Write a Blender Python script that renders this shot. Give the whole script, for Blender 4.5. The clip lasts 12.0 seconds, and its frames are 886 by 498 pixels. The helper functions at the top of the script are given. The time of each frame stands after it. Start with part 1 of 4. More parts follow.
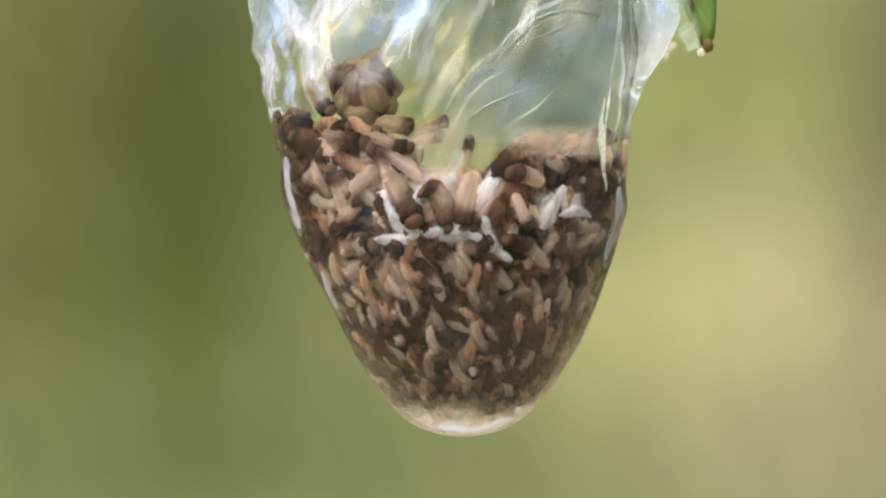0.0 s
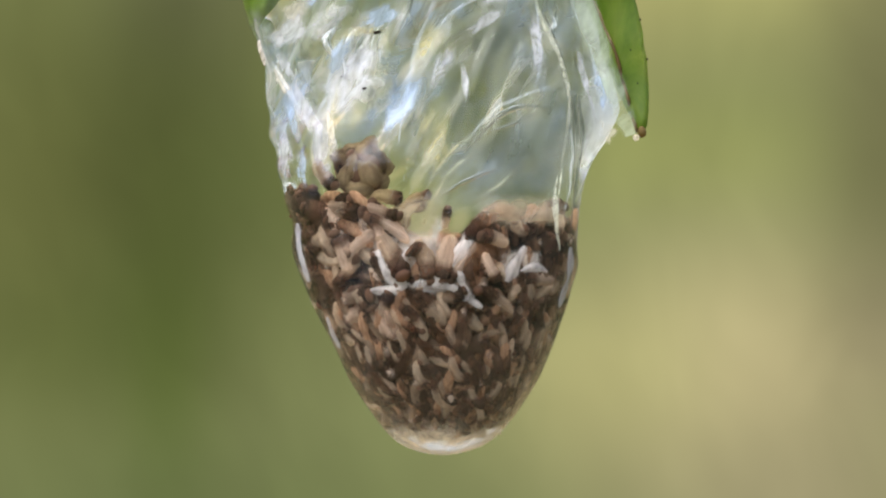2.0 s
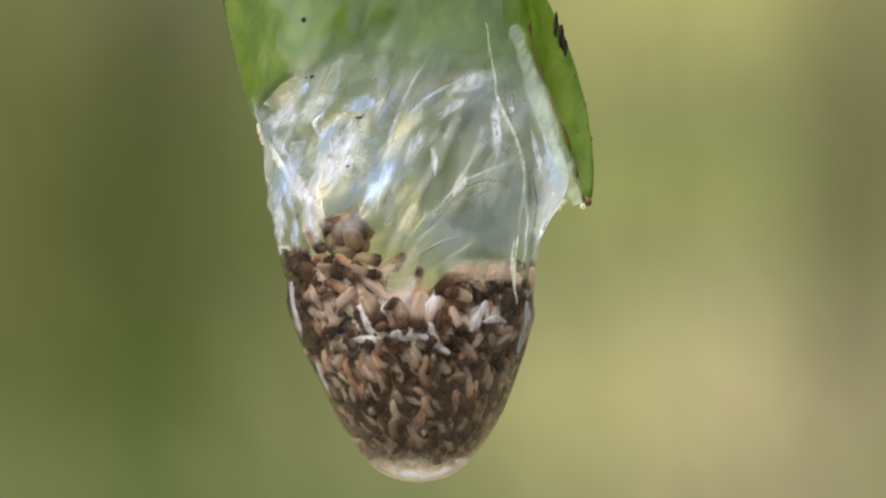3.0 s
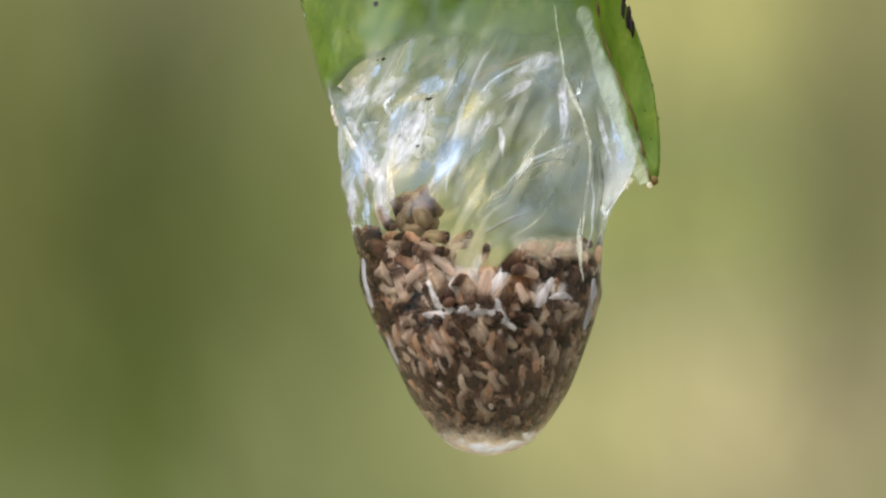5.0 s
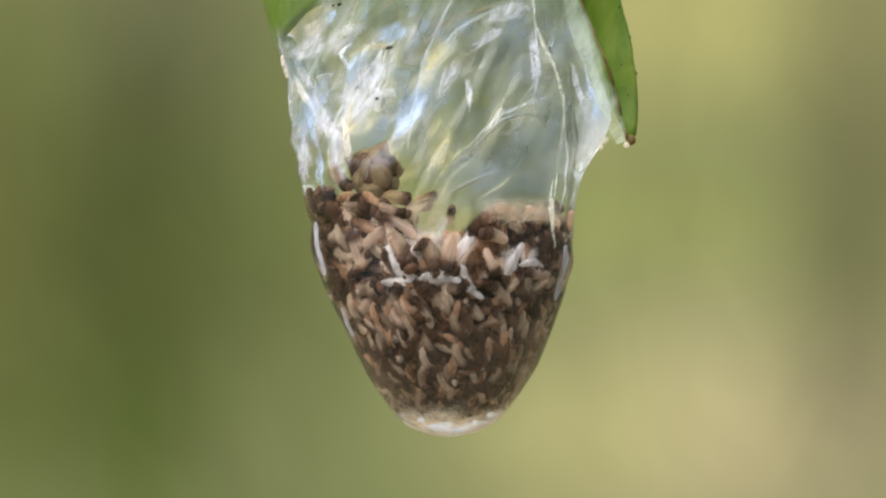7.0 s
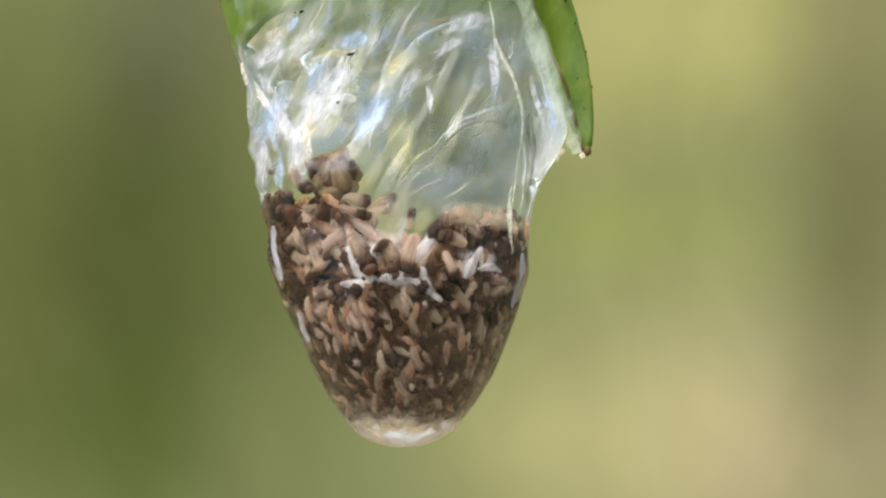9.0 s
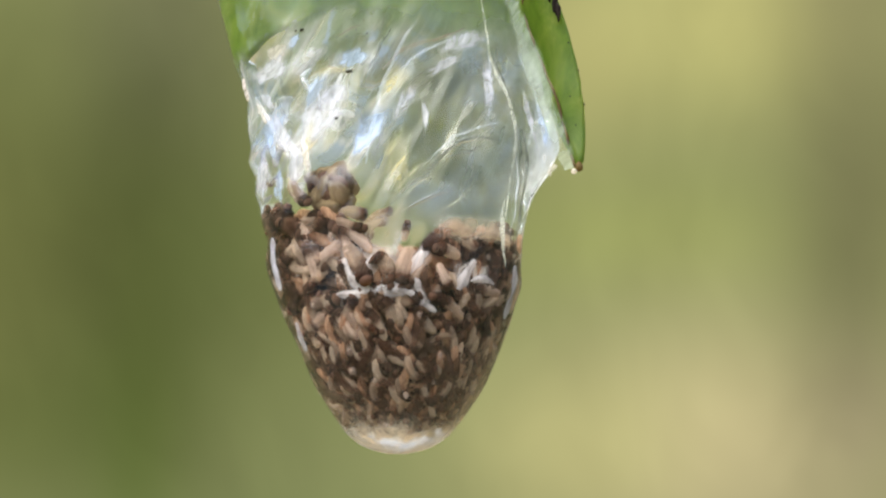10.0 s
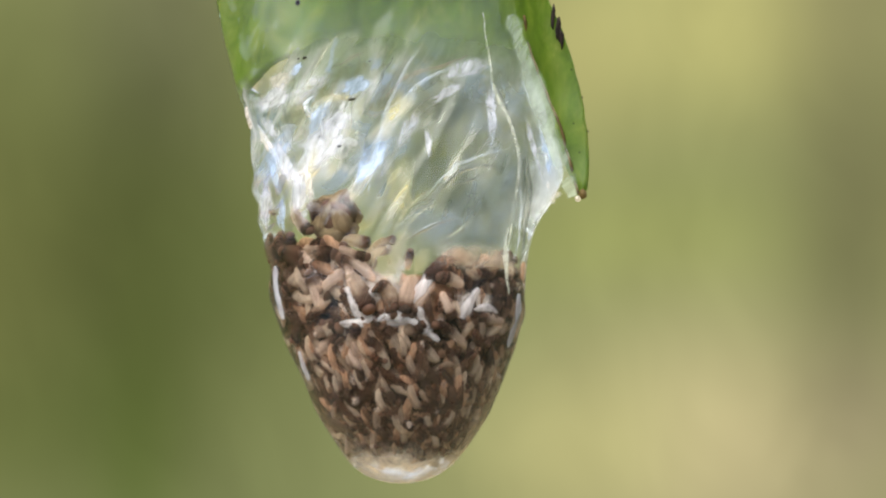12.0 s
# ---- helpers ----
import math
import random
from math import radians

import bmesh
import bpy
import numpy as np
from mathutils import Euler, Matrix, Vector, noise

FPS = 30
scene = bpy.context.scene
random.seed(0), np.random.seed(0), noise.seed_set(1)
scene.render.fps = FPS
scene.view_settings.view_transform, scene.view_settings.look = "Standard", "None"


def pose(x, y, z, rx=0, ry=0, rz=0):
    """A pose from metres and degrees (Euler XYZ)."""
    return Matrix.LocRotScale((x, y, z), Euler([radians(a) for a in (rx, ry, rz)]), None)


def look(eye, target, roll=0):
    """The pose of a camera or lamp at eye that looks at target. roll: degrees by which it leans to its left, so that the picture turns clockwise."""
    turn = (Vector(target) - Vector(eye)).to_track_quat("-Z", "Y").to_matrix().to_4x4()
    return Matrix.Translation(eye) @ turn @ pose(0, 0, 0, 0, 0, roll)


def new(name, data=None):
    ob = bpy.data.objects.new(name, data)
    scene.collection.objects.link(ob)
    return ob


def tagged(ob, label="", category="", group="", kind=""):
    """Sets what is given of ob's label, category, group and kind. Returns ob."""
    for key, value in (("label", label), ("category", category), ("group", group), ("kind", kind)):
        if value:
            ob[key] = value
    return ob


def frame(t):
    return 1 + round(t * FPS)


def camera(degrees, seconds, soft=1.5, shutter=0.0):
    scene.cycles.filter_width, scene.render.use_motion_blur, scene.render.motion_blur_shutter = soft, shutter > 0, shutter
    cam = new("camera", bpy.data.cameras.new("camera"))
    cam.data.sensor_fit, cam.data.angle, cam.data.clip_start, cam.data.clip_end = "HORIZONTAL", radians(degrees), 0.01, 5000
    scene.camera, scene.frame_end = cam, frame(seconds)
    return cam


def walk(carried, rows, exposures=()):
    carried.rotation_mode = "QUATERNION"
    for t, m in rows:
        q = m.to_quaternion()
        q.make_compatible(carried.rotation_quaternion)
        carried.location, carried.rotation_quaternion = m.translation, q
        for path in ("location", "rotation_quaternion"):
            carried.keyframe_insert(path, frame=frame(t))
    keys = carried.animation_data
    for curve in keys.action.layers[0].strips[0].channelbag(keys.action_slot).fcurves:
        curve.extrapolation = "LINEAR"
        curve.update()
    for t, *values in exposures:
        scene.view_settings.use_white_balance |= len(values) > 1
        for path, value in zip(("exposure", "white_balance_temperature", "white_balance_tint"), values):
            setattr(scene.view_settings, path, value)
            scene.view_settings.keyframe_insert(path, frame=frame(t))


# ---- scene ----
MM = 0.001
HANG = Vector((0.0, 0.0, 1.3))          # where the mass hangs, over the ground


def mm(x, y, z):
    return Vector((x, y, z)) * MM


# ---------------------------------------------------------------- camera
EXPOSURE = 2.1
cam = camera(36.0, 12.0, soft=2.1)
ROWS = [
    (0, -0.44, -70.15, 3.04, -4.80),
    (0.5, -1.22, -67.86, 3.22, -4.40),
    (1, -0.22, -67.59, 4.27, -3.60),
    (1.5, -0.78, -75.73, 3.26, -3.20),
    (2, 0.59, -84.79, 4.26, -2.70),
    (2.5, 1.17, -90.62, 5.54, -2.20),
    (2.7, 2.00, -93.78, 6.82, -2.00),
    (4.3, 2.90, -102.52, 5.61, -0.90),
    (4.5, 1.06, -101.54, 4.73, -0.87),
    (5, -2.64, -99.92, 3.94, -0.80),
    (5.5, 1.37, -98.85, 3.31, -0.73),
    (6, -0.51, -96.77, 4.88, -0.67),
    (6.5, -1.14, -95.39, 3.36, -0.60),
    (6.7, -0.16, -92.69, 0.91, -0.55),
    (8.3, 0.55, -91.95, 0.95, -0.15),
    (8.5, 0.29, -91.96, 1.18, -0.10),
    (9, 3.15, -92.44, 0.94, -0.09),
    (9.5, 5.38, -94.30, 2.38, -0.07),
    (10, 3.50, -94.87, 1.73, -0.06),
    (10.5, 5.14, -94.86, 2.58, -0.04),
    (11, 4.56, -94.69, 1.84, -0.03),
    (11.5, 3.86, -94.83, 0.89, -0.01),
    (12, 3.26, -94.50, 3.56, 0.00),
]
# camera, leaf and drop turn together at first, to shift the backdrop in view
# time, degrees aside, degrees down
TURN = [(0, 2.0, -1.1), (1.0, 1.9, -1.1), (2.0, 1.1, -0.9), (2.7, 0.4, -0.5), (4.3, 0.0, 0.0), (12.0, 0.0, 0.0)]


def turned(t):
    times, aside, down = zip(*TURN)
    return Matrix.Rotation(radians(float(np.interp(t, times, aside))), 4, "Z") @ Matrix.Rotation(radians(float(np.interp(t, times, down))), 4, "X")


walk(cam, [(t, Matrix.Translation(HANG) @ turned(t) @ Matrix.Translation(mm(x, y, z)) @ pose(0, 0, 0, 90 + tilt)) for t, x, y, z, tilt in ROWS],
     exposures=[(t, EXPOSURE + d) for t, d in ((0.0, 0.08), (1.0, 0.0), (1.6, -0.04), (2.5, -0.18), (4.4, -0.08), (6.6, -0.08), (8.5, -0.04), (9.5, 0.02), (11.0, 0.06), (12.0, 0.03))])

# ---------------------------------------------------------------- light
SUN_HEIGHT, SUN_WAY = 60.0, 240.0        # degrees; the way is counted from +y towards +x
world = bpy.data.worlds.new("world")
scene.world = world
world.use_nodes = True
wn = world.node_tree.nodes
sky = wn.new("ShaderNodeTexSky")
sky.sky_type, sky.sun_disc = "NISHITA", False
sky.sun_elevation, sky.sun_rotation = radians(SUN_HEIGHT), radians(SUN_WAY)
sky.air_density, sky.dust_density = 1.0, 1.2
wn["Background"].inputs["Strength"].default_value = 0.15
haze = wn.new("ShaderNodeHueSaturation")
haze.inputs["Saturation"].default_value = 0.42       # thin high cloud
world.node_tree.links.new(sky.outputs["Color"], haze.inputs["Color"])
world.node_tree.links.new(haze.outputs["Color"], wn["Background"].inputs["Color"])

sun_data = bpy.data.lights.new("sun", "SUN")
sun_data.energy, sun_data.angle, sun_data.color = 1.2, radians(60), (1.0, 0.97, 0.92)
sun = new("sun", sun_data)
a, e = radians(SUN_WAY), radians(SUN_HEIGHT)
sun.matrix_world = look(Vector((math.sin(a) * math.cos(e), math.cos(a) * math.cos(e), math.sin(e))) * 6 + HANG, HANG)


# ---------------------------------------------------------------- materials
def srgb(r, g, b):
    f = lambda c: ((c / 255 + 0.055) / 1.055) ** 2.4 if c > 10 else c / 255 / 12.92
    return (f(r), f(g), f(b), 1.0)


def material(name):
    m = bpy.data.materials.new(name)
    m.use_nodes = True
    return m, m.node_tree.nodes, m.node_tree.links, m.node_tree.nodes["Principled BSDF"]


def math_node(n, l, op, a, b=None, clamp=False):
    k = n.new("ShaderNodeMath")
    k.operation, k.use_clamp = op, clamp
    for i, v in enumerate((a, b)):
        if v is None:
            continue
        if isinstance(v, (int, float)):
            k.inputs[i].default_value = v
        else:
            l.new(v, k.inputs[i])
    return k.outputs[0]


def mix_colour(n, l, fac, a, b, blend="MIX"):
    k = n.new("ShaderNodeMix")
    k.data_type, k.blend_type = "RGBA", blend
    for i, v in ((0, fac), (6, a), (7, b)):
        if isinstance(v, (int, float, tuple)):
            k.inputs[i].default_value = v
        else:
            l.new(v, k.inputs[i])
    return k.outputs[2]


def noise_node(n, l, scale, detail=3.0, stretch=(1, 1, 1), coords="Object", rough=0.5, turn=(0, 0, 0), swirl=0.0):
    tc = n.new("ShaderNodeTexCoord")
    mp = n.new("ShaderNodeMapping")
    mp.vector_type = "TEXTURE"
    mp.inputs["Scale"].default_value = [1 / v for v in stretch]
    mp.inputs["Rotation"].default_value = [radians(v) for v in turn]
    tx = n.new("ShaderNodeTexNoise")
    tx.inputs["Scale"].default_value, tx.inputs["Detail"].default_value = scale, detail
    tx.inputs["Roughness"].default_value, tx.inputs["Distortion"].default_value = rough, swirl
    l.new(tc.outputs[coords], mp.inputs["Vector"])
    l.new(mp.outputs["Vector"], tx.inputs["Vector"])
    return tx.outputs["Fac"]


def ramp(n, l, fac, stops):
    k = n.new("ShaderNodeValToRGB")
    while len(k.color_ramp.elements) < len(stops):
        k.color_ramp.elements.new(0.5)
    for el, (p, c) in zip(k.color_ramp.elements, stops):
        el.position, el.color = p, c if len(c) == 4 else (*c, 1)
    l.new(fac, k.inputs["Fac"])
    return k.outputs["Color"]


def span(n, l, value, a, b, lo=0.0, hi=1.0):
    """A value carried from a..b to lo..hi and held at the ends."""
    k = n.new("ShaderNodeMapRange")
    for key, v in (("From Min", a), ("From Max", b), ("To Min", lo), ("To Max", hi)):
        k.inputs[key].default_value = v
    l.new(value, k.inputs["Value"])
    return k.outputs[0]


def bump(n, l, height, strength, distance, bsdf):
    b = n.new("ShaderNodeBump")
    b.inputs["Strength"].default_value, b.inputs["Distance"].default_value = strength, distance
    l.new(height, b.inputs["Height"])
    l.new(b.outputs["Normal"], bsdf.inputs["Normal"])
    return b


def backdrop_material():
    """Far meadow and trunks out of focus: broad painted washes that glow by themselves."""
    m, n, l, p = material("distance")
    n.remove(p)
    uv = n.new("ShaderNodeUVMap")
    sep = n.new("ShaderNodeSeparateXYZ")
    l.new(uv.outputs["UV"], sep.inputs[0])
    x, y = sep.outputs[0], sep.outputs[1]
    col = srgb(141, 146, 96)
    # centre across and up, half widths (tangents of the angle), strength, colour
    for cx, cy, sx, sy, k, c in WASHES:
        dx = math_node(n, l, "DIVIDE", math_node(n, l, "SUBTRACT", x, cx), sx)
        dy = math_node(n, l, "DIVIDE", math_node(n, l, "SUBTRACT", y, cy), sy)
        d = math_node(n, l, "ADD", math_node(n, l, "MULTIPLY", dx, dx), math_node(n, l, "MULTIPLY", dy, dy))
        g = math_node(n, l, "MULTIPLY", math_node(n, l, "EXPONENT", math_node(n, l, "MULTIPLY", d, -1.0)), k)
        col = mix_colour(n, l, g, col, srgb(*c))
    fine = noise_node(n, l, 5.0, 1.0, (1.6, 0.7, 1), "UV")
    shade = math_node(n, l, "MULTIPLY_ADD", fine, 0.16)
    shade.node.inputs[2].default_value = 0.92
    col = mix_colour(n, l, 1.0, col, shade, "MULTIPLY")
    patches = noise_node(n, l, 13.0, 2.0, (1.0, 0.6, 1), "UV", 0.5, (0, 0, 12), 0.4)
    light = math_node(n, l, "MULTIPLY_ADD", patches, 0.30)
    light.node.inputs[2].default_value = 0.85
    col = mix_colour(n, l, 1.0, col, light, "MULTIPLY")
    # the washes give off their own brightness, whatever the sun and sky do
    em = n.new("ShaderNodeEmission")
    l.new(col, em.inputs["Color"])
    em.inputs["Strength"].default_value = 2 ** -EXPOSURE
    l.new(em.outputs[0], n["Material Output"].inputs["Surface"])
    return m


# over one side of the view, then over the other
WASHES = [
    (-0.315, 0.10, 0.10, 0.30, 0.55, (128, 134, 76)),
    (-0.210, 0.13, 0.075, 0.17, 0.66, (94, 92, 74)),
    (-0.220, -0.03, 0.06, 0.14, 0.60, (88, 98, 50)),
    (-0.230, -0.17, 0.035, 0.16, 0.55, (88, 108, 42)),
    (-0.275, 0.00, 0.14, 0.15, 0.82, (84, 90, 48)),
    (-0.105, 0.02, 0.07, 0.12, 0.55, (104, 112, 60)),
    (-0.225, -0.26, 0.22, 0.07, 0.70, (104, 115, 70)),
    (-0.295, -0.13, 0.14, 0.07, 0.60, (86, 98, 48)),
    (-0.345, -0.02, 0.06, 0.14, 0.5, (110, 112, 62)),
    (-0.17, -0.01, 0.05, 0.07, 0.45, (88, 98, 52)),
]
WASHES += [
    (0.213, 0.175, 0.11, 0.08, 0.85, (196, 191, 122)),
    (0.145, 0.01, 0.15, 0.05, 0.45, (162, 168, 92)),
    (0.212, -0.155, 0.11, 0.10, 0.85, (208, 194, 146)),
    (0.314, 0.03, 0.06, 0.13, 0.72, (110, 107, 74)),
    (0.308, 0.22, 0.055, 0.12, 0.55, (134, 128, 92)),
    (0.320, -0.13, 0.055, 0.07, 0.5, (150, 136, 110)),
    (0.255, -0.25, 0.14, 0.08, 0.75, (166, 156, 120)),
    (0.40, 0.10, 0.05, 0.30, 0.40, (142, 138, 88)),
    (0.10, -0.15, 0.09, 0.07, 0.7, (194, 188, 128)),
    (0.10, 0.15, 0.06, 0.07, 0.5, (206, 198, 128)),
    # unseen cream glow above the view, added to brighten what the drop refracts
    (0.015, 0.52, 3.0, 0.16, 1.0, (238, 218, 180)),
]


def ground_material():
    m, n, l, p = material("meadow ground")
    big = noise_node(n, l, 0.6, 4)
    fine = noise_node(n, l, 14.0, 5)
    # straw tones raised so the unseen ground bounces light up under the drop
    c = ramp(n, l, big, [(0.3, (0.20, 0.17, 0.07)), (0.55, (0.38, 0.31, 0.17)), (0.75, (0.52, 0.42, 0.26))])
    c = mix_colour(n, l, 0.35, c, ramp(n, l, fine, [(0.3, (0.12, 0.11, 0.05)), (0.7, (0.6, 0.52, 0.34))]), "OVERLAY")
    l.new(c, p.inputs["Base Color"])
    p.inputs["Roughness"].default_value = 0.9
    bump(n, l, fine, 0.6, 0.03, p)
    return m


def jelly_material():
    """Clear, slightly clouded jelly: cloudier and more wrinkled near the leaf, clear at the drop."""
    m, n, l, p = material("clear jelly")
    p.inputs["Transmission Weight"].default_value = 1.0
    p.inputs["Specular IOR Level"].default_value = 0.3
    p.inputs["IOR"].default_value = 1.33
    p.inputs["Base Color"].default_value = (0.97, 0.985, 0.97, 1)
    tc = n.new("ShaderNodeTexCoord")
    sep = n.new("ShaderNodeSeparateXYZ")
    l.new(tc.outputs["Object"], sep.inputs[0])
    x, z = sep.outputs[0], sep.outputs[2]
    l.new(math_node(n, l, "ADD", span(n, l, z, 1.0 * MM, 3.6 * MM, 0.27, 0.04), span(n, l, z, -9.4 * MM, -10.8 * MM, 0.0, -0.08)), p.inputs["Roughness"])
    # the colours of the cloudiness: whitish and yellowish swirls, then tones painted in for light
    tone = noise_node(n, l, 330.0, 6, (1.0, 0.8, 0.34), "Object", 0.58, (0, 28, 0), 1.4)
    hue = ramp(n, l, tone, [(0.30, (0.50, 0.44, 0.22)), (0.39, (0.20, 0.25, 0.16)), (0.47, (0.34, 0.38, 0.31)), (0.55, (0.46, 0.48, 0.45)), (0.64, (0.86, 0.85, 0.82))])
    # bluish veils painted in for reflected sky
    blue = noise_node(n, l, 260.0, 4, (1.0, 0.8, 0.5), "Object", 0.55, (0, 30, 0), 1.0)
    hue = mix_colour(n, l, ramp(n, l, blue, [(0.51, (0, 0, 0)), (0.58, (0.8, 0.8, 0.8))]), hue, (0.42, 0.55, 0.84, 1))
    # grey-green painted over one side, for the darker distance refracted there
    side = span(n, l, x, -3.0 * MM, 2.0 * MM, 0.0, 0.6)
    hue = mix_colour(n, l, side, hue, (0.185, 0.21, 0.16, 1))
    hue = mix_colour(n, l, span(n, l, x, 8.6 * MM, 10.0 * MM), hue, (0.62, 0.66, 0.68, 1))
    # cream painted at the drop's end, for sky light refracted there
    hue = mix_colour(n, l, span(n, l, z, -9.0 * MM, -10.4 * MM), hue, (0.97, 0.90, 0.78, 1))
    hue = mix_colour(n, l, math_node(n, l, "MULTIPLY", span(n, l, z, 14.0 * MM, 17.0 * MM, 0.0, 0.75), span(n, l, x, -8.0 * MM, -4.0 * MM)), hue, (0.21, 0.27, 0.15, 1))
    cloud = n.new("ShaderNodeBsdfPrincipled")
    cloud.inputs["Roughness"].default_value = 0.3
    cloud.inputs["Specular IOR Level"].default_value = 0.05
    tr = n.new("ShaderNodeBsdfTranslucent")
    l.new(hue, cloud.inputs["Base Color"])
    l.new(hue, tr.inputs["Color"])
    milk = n.new("ShaderNodeMixShader")
    milk.inputs[0].default_value = 0.6
    l.new(cloud.outputs[0], milk.inputs[1])
    l.new(tr.outputs[0], milk.inputs[2])
    # how much it clouds: not where it lies thin over the leaf, more at the lobe and, as painted glow, at the bare end
    # of the drop
    rise = math_node(n, l, "MULTIPLY_ADD", x, 0.5)
    rise.node.inputs[2].default_value = 20.3 * MM
    brim = math_node(n, l, "MINIMUM", rise, 18.3 * MM)
    over = math_node(n, l, "SUBTRACT", z, brim)
    bare = math_node(n, l, "MAXIMUM", span(n, l, over, -0.9 * MM, 0.4 * MM, 1.0, 0.0), span(n, l, x, -6.0 * MM, 1.0 * MM, 0.0, 0.62))
    wisps = noise_node(n, l, 360.0, 6, (1.0, 0.8, 0.30), "Object", 0.6, (0, 28, 0), 1.2)
    w = span(n, l, wisps, 0.40, 0.64, 0.4, 1.7)
    fac = math_node(n, l, "MULTIPLY", math_node(n, l, "MULTIPLY", span(n, l, math_node(n, l, "ADD", z, span(n, l, x, -3.0 * MM, 0.5 * MM, 0.0, 4.4 * MM)), 6.4 * MM, 9.8 * MM, 0.02, 0.29), bare), math_node(n, l, "MULTIPLY", w, span(n, l, x, -9.0 * MM, 1.0 * MM, 1.45, 0.95)), True)
    fac = math_node(n, l, "ADD", fac, math_node(n, l, "MULTIPLY", span(n, l, x, 8.6 * MM, 10.4 * MM, 0.0, 0.75), w), True)
    fac = math_node(n, l, "ADD", fac, math_node(n, l, "MULTIPLY", span(n, l, math_node(n, l, "ADD", z, span(n, l, noise_node(n, l, 420.0, 4, (1, 1, 0.7)), 0.3, 0.7, -1.0 * MM, 1.0 * MM)), -9.8 * MM, -11.2 * MM, 0.0, 0.62), span(n, l, wisps, 0.36, 0.6, 0.45, 1.0)), True)
    # it thickens to a greenish veil before the leaf's hidden margin
    veil = math_node(n, l, "MULTIPLY", span(n, l, math_node(n, l, "ABSOLUTE", math_node(n, l, "SUBTRACT", z, 16.4 * MM)), 0.6 * MM, 3.4 * MM, 0.45, 0.0), span(n, l, x, -8.5 * MM, -4.5 * MM))
    fac = math_node(n, l, "ADD", fac, veil, True)
    mix = n.new("ShaderNodeMixShader")
    l.new(fac, mix.inputs[0])
    l.new(p.outputs[0], mix.inputs[1])
    l.new(milk.outputs[0], mix.inputs[2])
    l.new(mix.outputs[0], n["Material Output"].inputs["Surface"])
    fine = noise_node(n, l, 300.0, 4, (1.0, 1.0, 0.3), "Object", 0.5, (0, 25, 0), 0.5)
    b = bump(n, l, fine, 0.32, 0.0008, p)
    l.new(b.outputs[0], cloud.inputs["Normal"])
    return m


def larva_material(name, dark_from, tail, joined=False):
    """Thin-skinned grub: a clear pale tail that darkens to a brown fore part."""
    m, n, l, p = material(name)
    uv = n.new("ShaderNodeUVMap")
    sep = n.new("ShaderNodeSeparateXYZ")
    l.new(uv.outputs["UV"], sep.inputs[0])
    if joined:
        chance = n.new("ShaderNodeNewGeometry").outputs["Random Per Island"]
    else:
        chance = n.new("ShaderNodeObjectInfo").outputs["Random"]
    shift = math_node(n, l, "MULTIPLY", math_node(n, l, "SUBTRACT", chance, 0.5), 0.22)
    blotch = noise_node(n, l, 1100.0, 4)
    shift = math_node(n, l, "ADD", shift, math_node(n, l, "MULTIPLY", math_node(n, l, "SUBTRACT", blotch, 0.5), 0.6))
    along = math_node(n, l, "ADD", sep.outputs[0], shift, True)
    mid = tuple(c * 0.78 for c in tail)
    base = ramp(n, l, along, [(0.0, tail), (dark_from, mid), (dark_from + 0.22, (0.12, 0.063, 0.041)), (1.0, (0.055, 0.028, 0.020))])
    tint = ramp(n, l, math_node(n, l, "FRACT", math_node(n, l, "MULTIPLY", chance, 7.31)), [(0.0, (0.50, 0.44, 0.40)), (0.35, (0.88, 0.83, 0.78)), (0.75, (1.10, 1.07, 1.02)), (1.0, (1.30, 1.26, 1.20))])
    col = mix_colour(n, l, 1.0, base, tint, "MULTIPLY")
    if joined:
        # skins within the heap darkened and reddened, painting the shade of depth
        col = mix_colour(n, l, 1.0, col, (0.86, 0.67, 0.57, 1), "MULTIPLY")
    lines = noise_node(n, l, 1700.0, 4, (2.4, 2.4, 0.16), "Object", 0.6)
    col = mix_colour(n, l, ramp(n, l, lines, [(0.46, (0, 0, 0)), (0.64, (0.6, 0.6, 0.6))]), col, mix_colour(n, l, 1.0, col, (0.45, 0.40, 0.37, 1), "MULTIPLY"))
    col = mix_colour(n, l, ramp(n, l, lines, [(0.34, (0.8, 0.8, 0.8)), (0.46, (0, 0, 0))]), col, mix_colour(n, l, 1.0, col, (1.35, 1.33, 1.3, 1), "MULTIPLY"))
    l.new(col, p.inputs["Base Color"])
    p.inputs["Roughness"].default_value = 0.5
    p.inputs["Specular IOR Level"].default_value = 0.05
    tr = n.new("ShaderNodeBsdfTranslucent")
    l.new(col, tr.inputs["Color"])
    mix = n.new("ShaderNodeMixShader")
    mix.inputs[0].default_value = 0.6
    l.new(p.outputs[0], mix.inputs[1])
    l.new(tr.outputs[0], mix.inputs[2])
    thin = n.new("ShaderNodeBsdfTransparent")
    thin.inputs["Color"].default_value = (0.90, 0.83, 0.75, 1)
    clear = n.new("ShaderNodeMixShader")
    l.new(ramp(n, l, along, [(0.0, (0.50, 0.50, 0.50)), (0.5, (0.40, 0.40, 0.40)), (0.8, (0.15, 0.15, 0.15))]), clear.inputs[0])
    l.new(mix.outputs[0], clear.inputs[1])
    l.new(thin.outputs[0], clear.inputs[2])
    l.new(clear.outputs[0], n["Material Output"].inputs["Surface"])
    bump(n, l, lines, 0.3, 0.0001, p)
    return m


